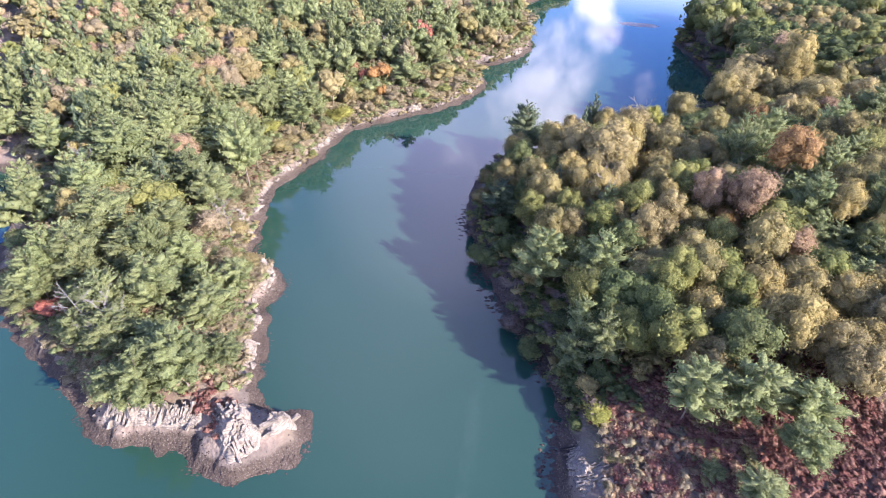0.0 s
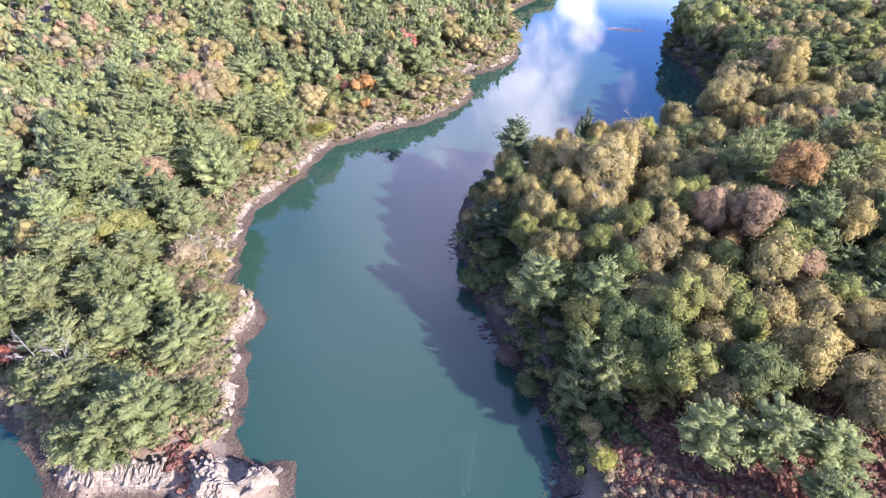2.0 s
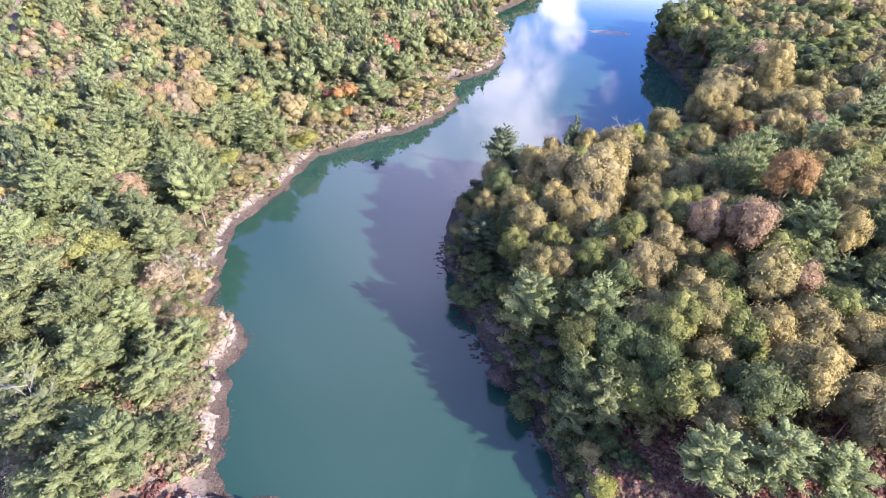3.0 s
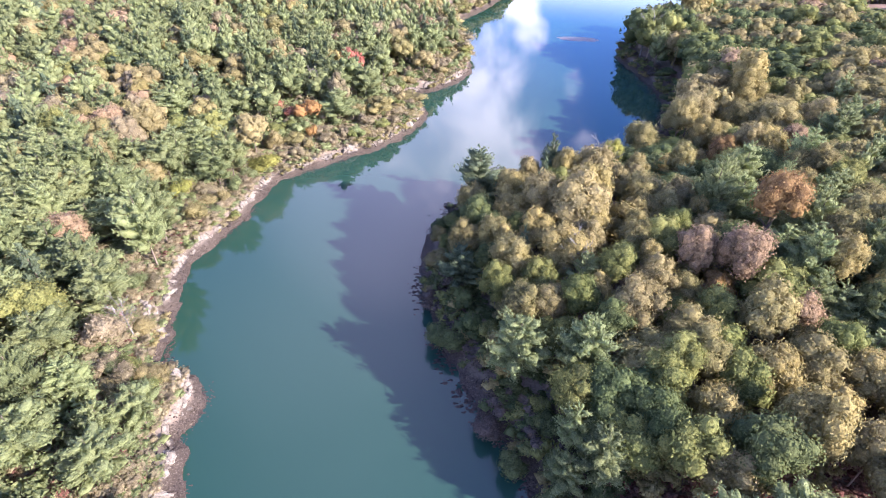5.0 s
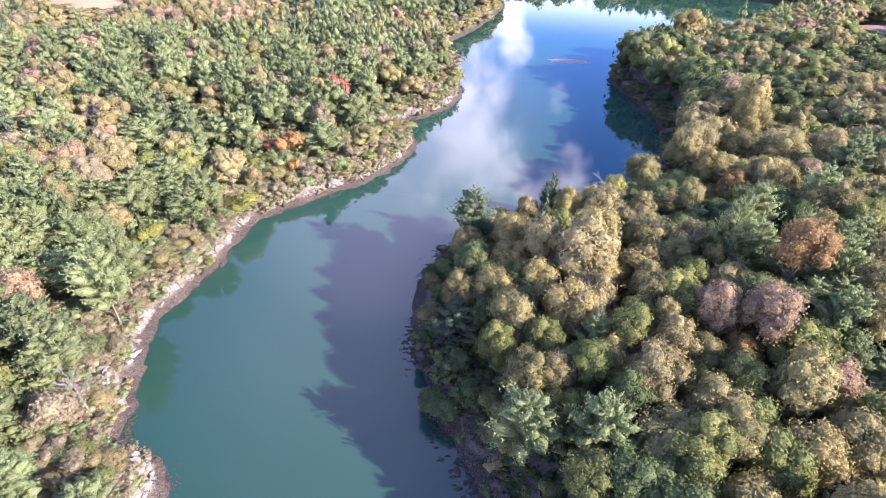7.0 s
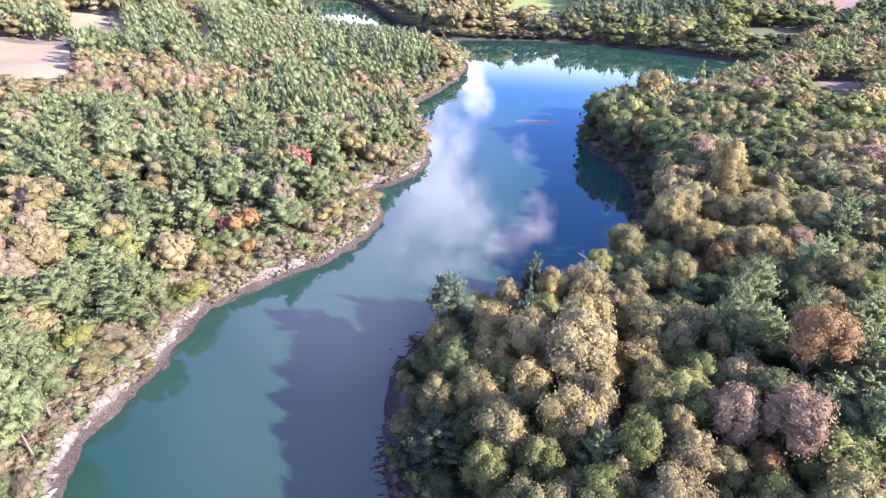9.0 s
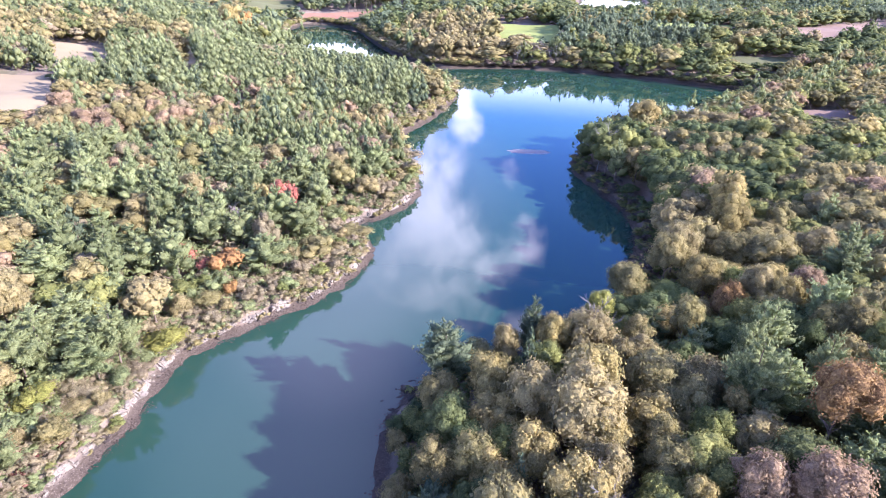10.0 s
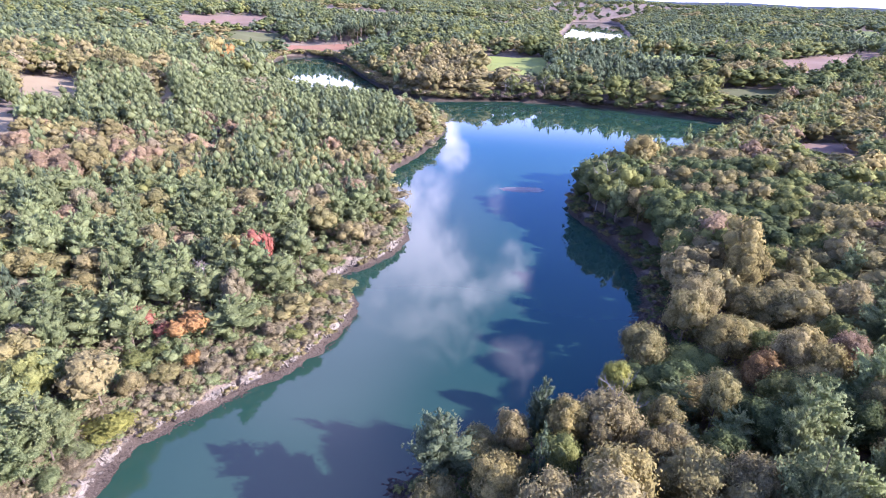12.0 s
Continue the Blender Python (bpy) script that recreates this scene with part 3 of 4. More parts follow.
def take(x, y, gap):
    taken.setdefault((int(x // 8), int(y // 8)), []).append((x, y, gap))


# Trees that stand out: form, colour, x, y, height of the top above the water, crown radius.
RIGHT_TREES = [
    ("pine", "spruce", 14.2, 99.6, 17.0, 3.5), ("pine", "spruce", 8.6, 78.5, 11.5, 3.0), ("pine", "pale", 13.4, 60.4, 15, 3.4), ("pine", "pale", 21, 58, 16.5, 3.4),
    ("pine", "pale", 17.5, 50, 12, 2.0), ("pine", "pine", 15.8, 46, 9, 2.2), ("pine", "pale", 27.3, 37.5, 15, 3.0), ("pine", "pale", 33.2, 37, 15.6, 3.5),
    ("pine", "pine", 47, 82, 23.5, 3.0), ("pine", "pale", 51.5, 66, 22, 2.6), ("spruce", "spruce", 24.2, 94.3, 17.6, 1.7), ("broad", "tan", 26.5, 83.5, 20.4, 4.5),
    ("broad", "gold", 22.6, 74.2, 17.8, 3.4), ("broad", "tan", 28.2, 63.3, 17.6, 3.0), ("broad", "pink", 38.4, 70.1, 19.9, 2.6), ("broad", "pink", 43.3, 67.6, 21.4, 2.9),
    ("broad", "rust", 52, 75.5, 24.6, 3.0),
]
RIGHT_TREES_MORE = [
    ("broad", "olive", 42.5, 59.5, 19.2, 3.2), ("broad", "gold", 39.6, 45, 18, 3.3), ("bush", "gold", 12.6, 61.3, 6.6, 1.6), ("bush", "lime", 18, 39, 4.6, 2.0),
    ("broad", "gold", 17.8, 87.3, 15, 3.2), ("broad", "gold", 31.8, 48.8, 14.8, 2.6), ("broad", "tan", 64, 122.5, 17.6, 3.6), ("broad", "gold", 80, 130, 19.6, 4.0),
    ("broad", "gold", 83.5, 136, 22, 3.8), ("pine", "pine", 80.0, 176.0, 16.4, 2.8), ("broad", "olive", 59.8, 118.7, 17.2, 3.0), ("pine", "pale", 39, 36, 13.5, 3.0),
    ("pine", "pale", 37, 31.5, 12.5, 2.6), ("pine", "pale", 31.5, 28, 9, 2.3), ("pine", "pale", 28, 30.5, 6.5, 1.3),
]
LEFT_TREES = [
    ("pine", "pale", -57, 82, 20, 4.4), ("pine", "pine", -52, 64.5, 16.5, 4.4), ("pine", "pine", -44.2, 79, 15.8, 3.6), ("pine", "pine", -39.4, 52, 15, 3.4),
    ("pine", "pine", -32.6, 51, 10.6, 3.3), ("pine", "pine", -41.6, 44.5, 12, 3.6), ("pine", "pine", -28.6, 44.6, 7.6, 2.5), ("bush", "scrub", -39.6, 70.2, 10.2, 3.0),
    ("bush", "red", -54.6, 51.5, 7, 2.0), ("bush", "bracken", -36.2, 47.6, 6.2, 1.8), ("bush", "red", -38.4, 46.6, 5.4, 1.0), ("pine", "pale", -39, 88, 18, 3.0),
    ("pine", "pine", -40.4, 75.5, 15, 3.2), ("pine", "pale", -36.8, 114.6, 13.2, 2.8), ("bush", "tan", -26, 125.2, 9.5, 1.9), ("pine", "pale", -38.6, 60, 12.4, 2.6),
]
LEFT_TREES_MORE = [
    ("broad", "tan", -48, 119.5, 18, 3.4), ("pine", "pine", -38.8, 93.2, 16.4, 2.8), ("broad", "olive", -37.6, 146.6, 14.8, 3.2), ("broad", "red", -11, 157.3, 16.0, 2.0),
    ("bush", "red", -9.0, 160, 15.5, 1.8), ("broad", "twig", -19.4, 150, 13.2, 2.2), ("pine", "pine", -28.8, 144.4, 16.5, 2.8), ("broad", "tan", 9, 172, 10.8, 3.0),
    ("bush", "orange", -18.5, 130.8, 7.6, 1.3), ("pine", "pine", -36, 43.5, 11, 3.0), ("pine", "pine", -45, 50, 13.5, 3.2),
    ("pine", "pine", -31, 58, 9.5, 2.6),
]
SINGLE_TREES = [
    ("broad", "gold", 18.4, 92.6, 16.4, 2.9), ("broad", "tan", 22.2, 87.2, 18.6, 2.9), ("broad", "gold", 30.4, 88.5, 19.4, 3.6), ("broad", "tan", 34.5, 98.3, 17.4, 3.3),
    ("broad", "gold", 29.9, 99.9, 16.0, 2.3), ("broad", "tan", 23.5, 101.3, 13.5, 2.1), ("broad", "green", 27.2, 95.9, 14.6, 2.4), ("broad", "olive", 41.9, 97.9, 15.6, 1.9),
    ("broad", "olive", 37.9, 87.6, 18.3, 3.1), ("broad", "tan", 44.0, 85.9, 17.6, 3.0), ("broad", "olive", 50.7, 99.6, 16.8, 2.3), ("broad", "gold", 28.0, 79.9, 17.2, 2.1),
    ("broad", "olive", 33.8, 78.8, 16.8, 1.8), ("broad", "gold", 44.4, 81.0, 17.2, 1.3), ("broad", "green", 40.1, 78.7, 17.1, 2.3), ("broad", "dark", 46.6, 92.7, 14.7, 2.6),
    ("broad", "dark", 54.6, 95.4, 15.0, 2.8), ("broad", "gold", 62.1, 112.3, 16.0, 3.2), ("broad", "olive", 50.7, 115.9, 13.5, 3.7), ("broad", "rust", 61.1, 103.9, 15.8, 2.6),
    ("broad", "tan", 66.3, 104.7, 18.0, 2.6), ("broad", "gold", 68.9, 101.5, 17.5, 2.6), ("broad", "pink", 73.3, 102.3, 18.5, 2.1), ("pine", "pale", 57.0, 91.2, 21.1, 2.6),
    ("pine", "pale", 50.9, 81.8, 20.5, 2.8), ("pine", "pale", 53.3, 89.9, 19.7, 2.1), ("pine", "pine", 58.3, 83.3, 21.4, 2.1), ("pine", "pale", 71.1, 95.6, 21.0, 3.1),
    ("broad", "olive", 73.6, 120.1, 16.0, 3.6), ("broad", "olive", 78.9, 115.5, 17.7, 4.0), ("broad", "tan", 88.1, 115.2, 18.3, 3.4), ("pine", "pine", 86.7, 107.5, 19.8, 3.4),
    ("broad", "dark", 64.0, 91.0, 16.9, 2.3), ("broad", "lime", 41.9, 108.8, 12.9, 2.0), ("pine", "spruce", 27.7, 102.2, 17.6, 1.7), ("broad", "tan", 36.5, 92.8, 16.1, 1.7),
    ("bush", "lime", -27.3, 118.5, 6.9, 3.2), ("bush", "orange", -20.2, 137.4, 11.0, 3.5), ("bush", "red", -27.7, 139.6, 11.2, 2.5), ("bush", "red", -23.6, 137.1, 9.1, 1.8),
    ("bush", "tan", -32.6, 130.6, 9.5, 2.4), ("bush", "green", -27.0, 131.1, 8.3, 2.5), ("bush", "olive", -22.1, 128.3, 7.0, 2.5), ("pine", "pale", -38.9, 118.3, 15.2, 3.1),
    ("pine", "pale", -45.7, 130.5, 17.4, 3.5), ("pine", "pale", -42.3, 115.4, 14.6, 3.0), ("pine", "pine", -39.5, 136.8, 15.6, 3.7), ("bush", "lime", -39.8, 105.3, 8.5, 2.8),
    ("bush", "olive", -36.1, 100.5, 7.4, 2.6), ("pine", "pine", -33.8, 135.7, 14.9, 3.0), ("pine", "pale", -13.1, 137.1, 13.1, 4.1), ("broad", "olive", -3.3, 142.8, 8.5, 3.4),
    ("bush", "olive", 5.1, 154.8, 5.5, 3.9), ("broad", "tan", 32.2, 67.2, 17.4, 2.4), ("broad", "tan", 25.8, 76.2, 17.3, 2.8), ("broad", "rust", 40.4, 66.1, 15.0, 2.3),
    ("broad", "gold", 32.8, 70.7, 17.1, 1.5), ("spruce", "spruce", 17.5, 78.1, 14.7, 1.5), ("broad", "green", 12.8, 72.3, 13.4, 2.3), ("broad", "green", 18.3, 71.2, 14.7, 2.5),
    ("pine", "pale", 23.9, 69.9, 16.7, 2.1), ("broad", "dark", 12.5, 77.9, 12.6, 2.0), ("broad", "green", 30.2, 72.6, 15.9, 2.1), ("pine", "pale", 58.4, 74.9, 22.4, 2.5),
    ("broad", "olive", 42.1, 72.8, 16.8, 2.0), ("bush", "dark", 4.6, 70.2, 4.2, 2.2), ("bush", "dark", 6.0, 68.6, 4.6, 2.0), ("bush", "brush", 9.4, 55.2, 3.2, 1.9),
    ("bush", "dark", 11.2, 50.0, 3.6, 2.0), ("broad", "gold", -58, 448, 31, 7.5), ("broad", "orange", -50, 452, 26, 5.5),
]
rng = random.Random(7)
for form, colour, x, y, top, radius in RIGHT_TREES + RIGHT_TREES_MORE + LEFT_TREES + LEFT_TREES_MORE + SINGLE_TREES:
    tall = max(top - height(x, y), 2.0)
    tree(form, colour, x, y, tall, radius, 0 if y < 135 else 1, rng, "above the lake shore")
    take(x, y, radius * 1.0)


for n in range(34):
    x, y = 28 + 76 * n / 33 + rng.uniform(-1.5, 1.5), 642 + 0.5 * n + rng.uniform(-7, 7)
    tree("pine", "spruce", x, y, rng.uniform(17, 22), rng.uniform(1.7, 2.5), 1, rng, "on tall bare stems beside the cleared heath", 0.4)
    take(x, y, 1.0)


def clearing(x, y):
    """The bracken slope by the right bank, and an unseen gap above it."""
    # The gap is cleared so that sun reaches the pines below.
    if 41 < x < 76 and y < 36.5:
        return True
    return 15 < x < 36 and 26 < y < 45 and (y < 32 + (x - 15) * 0.25 or (y < 46 - abs(x - 23) * 0.7 and x < 31))


# Patches of one kind of wood: centre, radii, share, form, colours.
ZONES = [
    (-62, 214, 42, 26, 0.7, "broad", ["tan", "olive", "tan", "olive", "pink"]),
    (-48, 296, 52, 44, 0.88, "pine", ["pine", "pine", "pale"]),
    (10, 296, 34, 56, 0.9, "pine", ["pine", "pine", "pine", "spruce"]),
    (-130, 360, 70, 60, 0.85, "broad", ["olive", "tan", "olive", "dark"]),
    (17, 226, 15, 16, 0.8, "broad", ["gold", "tan", "gold"]),
    (50, 292, 9, 30, 0.8, "broad", ["olive", "gold", "tan"]),
    (27, 84, 13, 12, 0.85, "broad", ["gold", "tan", "gold", "olive"]),
    (21.5, 47.5, 8, 6, 0.95, "broad", ["dark", "green", "dark"]),
    (27, 56, 13, 9, 0.7, "broad", ["green", "dark", "olive", "green"]),
    (42, 44, 12, 9, 0.75, "broad", ["gold", "tan", "olive", "gold"]),
    (53, 72, 8, 9, 0.75, "pine", ["pine", "pale"]),
    (75, 135, 20, 14, 0.85, "broad", ["tan", "gold", "olive", "olive"]),
    (108, 175, 36, 34, 0.85, "broad", ["olive", "dark", "tan", "dark", "green"]),
    (100, 440, 46, 85, 0.9, "broad", ["tan", "olive", "tan", "tan"]),
    (205, 415, 70, 48, 0.6, "pine", ["spruce"]),
    (-190, 580, 120, 95, 0.9, "pine", ["pine", "spruce"]),
    (230, 420, 190, 110, 0.8, "broad", ["olive", "dark", "green", "dark"]),
]


def zone_of(x, y, r):
    """The patch of one kind of wood that a place lies in, or none."""
    for zx, zy, rx, ry, share, form, colours in ZONES:
        if ((x - zx) / rx) ** 2 + ((y - zy) / ry) ** 2 < 1 and r < share:
            return form, rng.choice(colours)


def kind_of(x, y, d, patch, other_patch):
    """What grows at a place: form, colour, height, radius."""
    left = x < 0.32 * y - 30 if y < 330 else x < 60
    r = rng.random()
    found = zone_of(x, y, r) if d > 6 else None
    if found:
        form, colour = found
        if form == "broad":
            return form, colour, rng.uniform(8, 11.5), rng.uniform(2.3, 3.6)
        return form, colour, rng.uniform(8.5, 11.5), rng.uniform(2.1, 3.0)
    if left and y < 58 and d < 8.5 and rng.random() < 0.7:
        return "pine", rng.choice(["pine", "pine", "pale"]), rng.uniform(5, 8.5), rng.uniform(1.9, 2.9)
    if d < (12.5 if 60 < y < 165 else 8.5) and left and rng.random() < (0.75 if y < 200 else 0.3):
        colour = rng.choice(["scrub", "scrub", "tan", "green", "tan", "pale", "scrub", "pine"])
        return "bush", colour, rng.uniform(2, 4.5), rng.uniform(1.2, 2.2)
    if d < 8 and not left and rng.random() < (0.6 if y < 96 else 0.2):
        return "bush", rng.choice(["dark", "green", "dark", "olive"]), rng.uniform(2.5, 5), rng.uniform(1.4, 2.4)
    if left:
        share = 0.86 if y < 105 else 0.78 if patch > -0.3 else 0.36
        if r < share:
            # Pale needles are commoner mid-bank, standing in for haze there.
            colour = "pale" if rng.random() < (0.2 if y < 80 else 0.5 if y < 190 else 0.25) else "pine"
            if rng.random() < 0.12 and y > 70:
                return "spruce", rng.choice(["pine", "pine", "spruce"]), rng.uniform(9, 13), rng.uniform(1.9, 2.6)
            return "pine", colour, rng.uniform(8.5, 12.5), rng.uniform(2.3, 3.5)
        colour = rng.choice(["olive", "tan", "scrub", "green", "olive", "pink", "scrub", "olive", "gold" if rng.random() < 0.4 else "tan"])
        return "broad", colour, rng.uniform(7, 11), rng.uniform(2.3, 3.7)
    if r < (0.2 if other_patch > 0.25 else 0.04):
        return "pine", rng.choice(["pine", "pine", "pale"]), rng.uniform(9, 13), rng.uniform(2.0, 3.0)
    # Near the shore, darker leaf colours stand in for the bank's shade.
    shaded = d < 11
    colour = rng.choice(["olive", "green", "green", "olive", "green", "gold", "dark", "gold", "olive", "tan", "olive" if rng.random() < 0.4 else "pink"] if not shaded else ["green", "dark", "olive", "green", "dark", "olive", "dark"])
    return "broad", colour, rng.uniform(8, 12), rng.uniform(2.1, 3.5)


def scatter(x0, x1, y0, y1, tries, closeness):
    """Random free places on land, with what grows there."""
    xs = np.array([rng.uniform(x0, x1) for _ in range(tries)])
    ys = np.array([rng.uniform(y0, y1) for _ in range(tries)])
    ds = looked_up(D, xs, ys)
    keep = (ds > 2.6) & ~in_field(xs, ys, 1.2)
    xs, ys, ds = xs[keep], ys[keep], ds[keep]
    for x, y, d, p, q, *hedge in zip(xs.tolist(), ys.tolist(), ds.tolist(), wave_noise(xs, ys, 60, 21).tolist(), wave_noise(xs, ys, 45, 22).tolist(), before_field(xs, ys)):
        if clearing(x, y):
            continue
        form, colour, tall, radius = kind_of(x, y, d, p, q)
        grown = min(1.6, max(0.0, (y - 135) / 120))
        right = x > 0.32 * y - 24
        if right and 96 < y < 134 and x < 80:
            tall *= 0.7 if x < 60 else 0.85
        if not right and (y < 41 and x > -31 or y < 72 and rng.random() < 0.4):
            continue
        if hedge[0]:
            tall = min(tall, 4.5)
        if y > 330:
            tall, radius = tall * rng.uniform(1.0, 1.5), radius * rng.uniform(1.0, 1.6)
            if colour in ("gold", "pink", "rust"):
                colour = rng.choice(["olive", "tan", "dark", "green"])
        if form == "broad":
            tall, radius = tall * (1 + 0.12 * grown), radius * ((1.5 if right and y > 110 else 1.05) + 0.2 * grown)
        elif form == "pine":
            tall, radius = tall * (1 + 0.15 * grown), radius * (1.05 + 0.14 * grown)
        if right and x > 64 and 120 < y < 216 and d < 16 and form != "bush":
            tall = max(tall, 10.5) * 1.25
        if 295 < y < 400 and -45 < x < 70:
            tall = min(tall, 9.0)
        if form != "bush" and d < (3.4 if (y < 72 and x < 0) or y > 215 or (right and y > 110) else 5.2):
            continue
        if free_spot(x, y, radius * closeness):
            take(x, y, radius * closeness)
            yield form, colour, x, y, tall, radius, d


# The woods that the camera passes nearest: every tree is a thing of its own.
stuff = {}
near = [*scatter(-100, 30, 34, 215, 18000, 0.5), *scatter(4, 135, 29.5, 215, 14000, 0.54)]
near.sort(key=lambda row: math.hypot(row[2] - 4, (row[3] - 62) * 0.8))
for form, colour, x, y, tall, radius, d in near:
    seen = abs(x) < 20 + 0.9 * (y + 12)
    close = y < 120 and -62 < x < 75
    if seen and made_trees.get(kind_name(form, colour), 0) < 300:
        tree(form, colour, x, y, tall, radius, 0 if close else 1, rng)
    else:
        stuff.setdefault((form, colour), []).append((x, y, tall, radius, 1 if y < 185 and seen else 2))


def wanted(x, y):
    return y > -40 and abs(x - 20) < 60 + 0.95 * (y + 10)


for band in ((-330, 420, 215, 480, 46000, 0.68), (-260, 500, 31, 215, 7000, 0.75), (14, 120, -60, 2, 1500, 0.55)):
    for form, colour, x, y, tall, radius, d in scatter(*band):
        if (wanted(x, y) or (y < 2 and d > 4)) and not (form == "bush" and d > 12):
            stuff.setdefault((form, colour), []).append((x, y, tall, radius * 1.08, 2 if y < 400 else 3))


# Bushes that hang over the water's edge all along the shores.
for a, b in zip(SHORES[0], np.roll(SHORES[0], -1, 0)):
    span = float(np.hypot(*(b - a)))
    inward = np.array([-(b - a)[1], (b - a)[0]]) / span
    sunny = a[0] < 0.32 * a[1] - 24
    if a[1] < 40 or a[0] < -60 or (sunny and a[1] < 190):
        continue
    overhung = not sunny and a[1] < 220
    for n in range(max(1, int(span * (2.6 if overhung else 1.3)))):
        x, y = a + (b - a) * rng.random() + inward * rng.uniform(0.5 if overhung else 0.9, 4.4)
        if overhung and wave_noise(np.array([x]), np.array([y]), 9, 71)[0] < -0.75:
            continue
        tall = rng.uniform(1.3, 3.2) if overhung else rng.uniform(3.0, 7.0)
        # Shade is partly in the colour: darker bushes on the side away from sun.
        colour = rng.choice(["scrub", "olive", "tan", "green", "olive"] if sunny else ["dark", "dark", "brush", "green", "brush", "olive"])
        stuff.setdefault(("bush", colour), []).append((x, y, tall, tall * rng.uniform(0.55, 0.8), 2))


# Low scrub reaching down to the rocks here and there on the sunny shore.
for a, b in zip(SHORES[0], np.roll(SHORES[0], -1, 0)):
    if not (50 < a[1] < 192 and a[0] < 0.32 * a[1] - 30 and a[0] > -60):
        continue
    span = float(np.hypot(*(b - a)))
    inward = np.array([-(b - a)[1], (b - a)[0]]) / span
    for n in range(int(span * 2.2)):
        x, y = a + (b - a) * rng.random() + inward * rng.uniform(1.0, 2.8)
        if wave_noise(np.array([x]), np.array([y]), 11, 61)[0] < -0.1:
            continue
        tall = rng.uniform(0.7, 2.0)
        stuff.setdefault(("bush", rng.choice(["scrub", "olive", "scrub", "tan", "green"])), []).append((x, y, tall, tall * rng.uniform(0.6, 0.95), 2))


def far_trees(count, low, high, size):
    """Woods and hedges out to the horizon; wider apart and larger in mass with distance."""
    made = 0
    while made < count:
        made += 1
        a, r = radians(rng.uniform(-48, 52)), math.sqrt(rng.uniform(low * low, high * high))
        x, y = r * math.sin(a), r * math.cos(a)
        if y < 440:
            continue
        yield x, y, size * rng.uniform(0.6, 1.4)


for count, low, high, size in ((5200, 470, 900, 5.8), (6000, 850, 1700, 8.0), (2600, 1600, 2700, 11.0)):
    spots = list(far_trees(count, low, high, size))
    ds = looked_up(D, [s[0] for s in spots], [s[1] for s in spots])
    woods = wave_noise(np.array([s[0] for s in spots]), np.array([s[1] for s in spots]), 190, 33)
    cleared = in_field([s[0] for s in spots], [s[1] for s in spots], 1.03)
    open_land = wave_noise(np.array([s[0] for s in spots]), np.array([s[1] for s in spots]), 420, 31)
    low = before_field(*np.array([s[:2] for s in spots]).T)
    for (x, y, radius), d, bare, mown, wood, hedge in zip(spots, ds.tolist(), open_land.tolist(), cleared.tolist(), woods.tolist(), low):
        if d < 6 or mown or bare > 0.8:
            continue
        form = "pine" if rng.random() < (0.75 if wood > 0.25 else 0.15) else "broad"
        colour = rng.choice(["pine", "spruce", "spruce"]) if form == "pine" else rng.choice(["dark", "green", "dark", "spruce", "dark", "green"] if wood > -0.8 else ["tan", "olive", "dark", "olive"])
        form, colour = zone_of(x, y, rng.random()) or (form, colour)
        tall = max(11.0, min(radius * 2.2, 15.0)) * (1 + 0.22 * wood) if not hedge else 4.5
        stuff.setdefault((form, colour), []).append((x, y, tall, radius, 3))

def joined(form, rows):
    """Many crowns as arrays: vertices, triangles and a tint for each."""
    verts, tris, tints, base = [], [], [], 0
    zs = looked_up(LAND, [r[0] for r in rows], [r[1] for r in rows])
    for (x, y, tall, radius, detail), z in zip(rows, zs.tolist()):
        cv, ct = CROWNS[form, detail, rng.randrange(4)]
        half = tall * (CROWN_SHARE[form] if detail < 2 else 1.06) / 2
        a = rng.uniform(0, 6.283)
        turn = np.array([[math.cos(a), -math.sin(a), 0], [math.sin(a), math.cos(a), 0], [0, 0, 1]])
        verts.append((cv * (radius * 1.18, radius * 1.18, half)) @ turn.T + (x, y, z + tall - half * 0.98))
        tris.append(ct + base)
        tints.append(np.full(len(cv), rng.random()))
        base += len(cv)
    return np.concatenate(verts), np.concatenate(tris), np.concatenate(tints)


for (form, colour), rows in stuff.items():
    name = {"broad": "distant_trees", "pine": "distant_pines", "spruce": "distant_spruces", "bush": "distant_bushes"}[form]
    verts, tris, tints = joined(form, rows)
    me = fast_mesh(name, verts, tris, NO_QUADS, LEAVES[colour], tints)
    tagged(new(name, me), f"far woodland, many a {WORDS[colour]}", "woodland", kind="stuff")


# ---- undergrowth: low scrub, heather and bracken between and below the trees ----
def undergrowth(name, colour, label, count, box, test, low, high):
    xs, ys = (np.array([rng.uniform(*pair) for _ in range(count)]) for pair in ((box[0], box[1]), (box[2], box[3])))
    ds = looked_up(D, xs, ys)
    rows = [(x, y, t := rng.uniform(low, high), t * (rng.uniform(0.7, 1.1) if t < 2 else rng.uniform(0.38, 0.55)), 3 if t < 1.0 else 2) for x, y, d in zip(xs.tolist(), ys.tolist(), ds.tolist()) if test(x, y, d)]
    verts, tris, tints = joined("bush", rows)
    tagged(new(name, fast_mesh(name, verts, tris, NO_QUADS, LEAVES[colour], tints)), label, "undergrowth", kind="stuff")


undergrowth("scrub", "scrub", "dry grey-brown scrub on the sunlit bank", 17000, (-66, 32, 36, 215), lambda x, y, d: 1.9 < d < 16 and (y > 41 or x < -42 or (x < -31 and y > 39.6)) and x < 0.32 * y - 28, 0.6, 1.9)
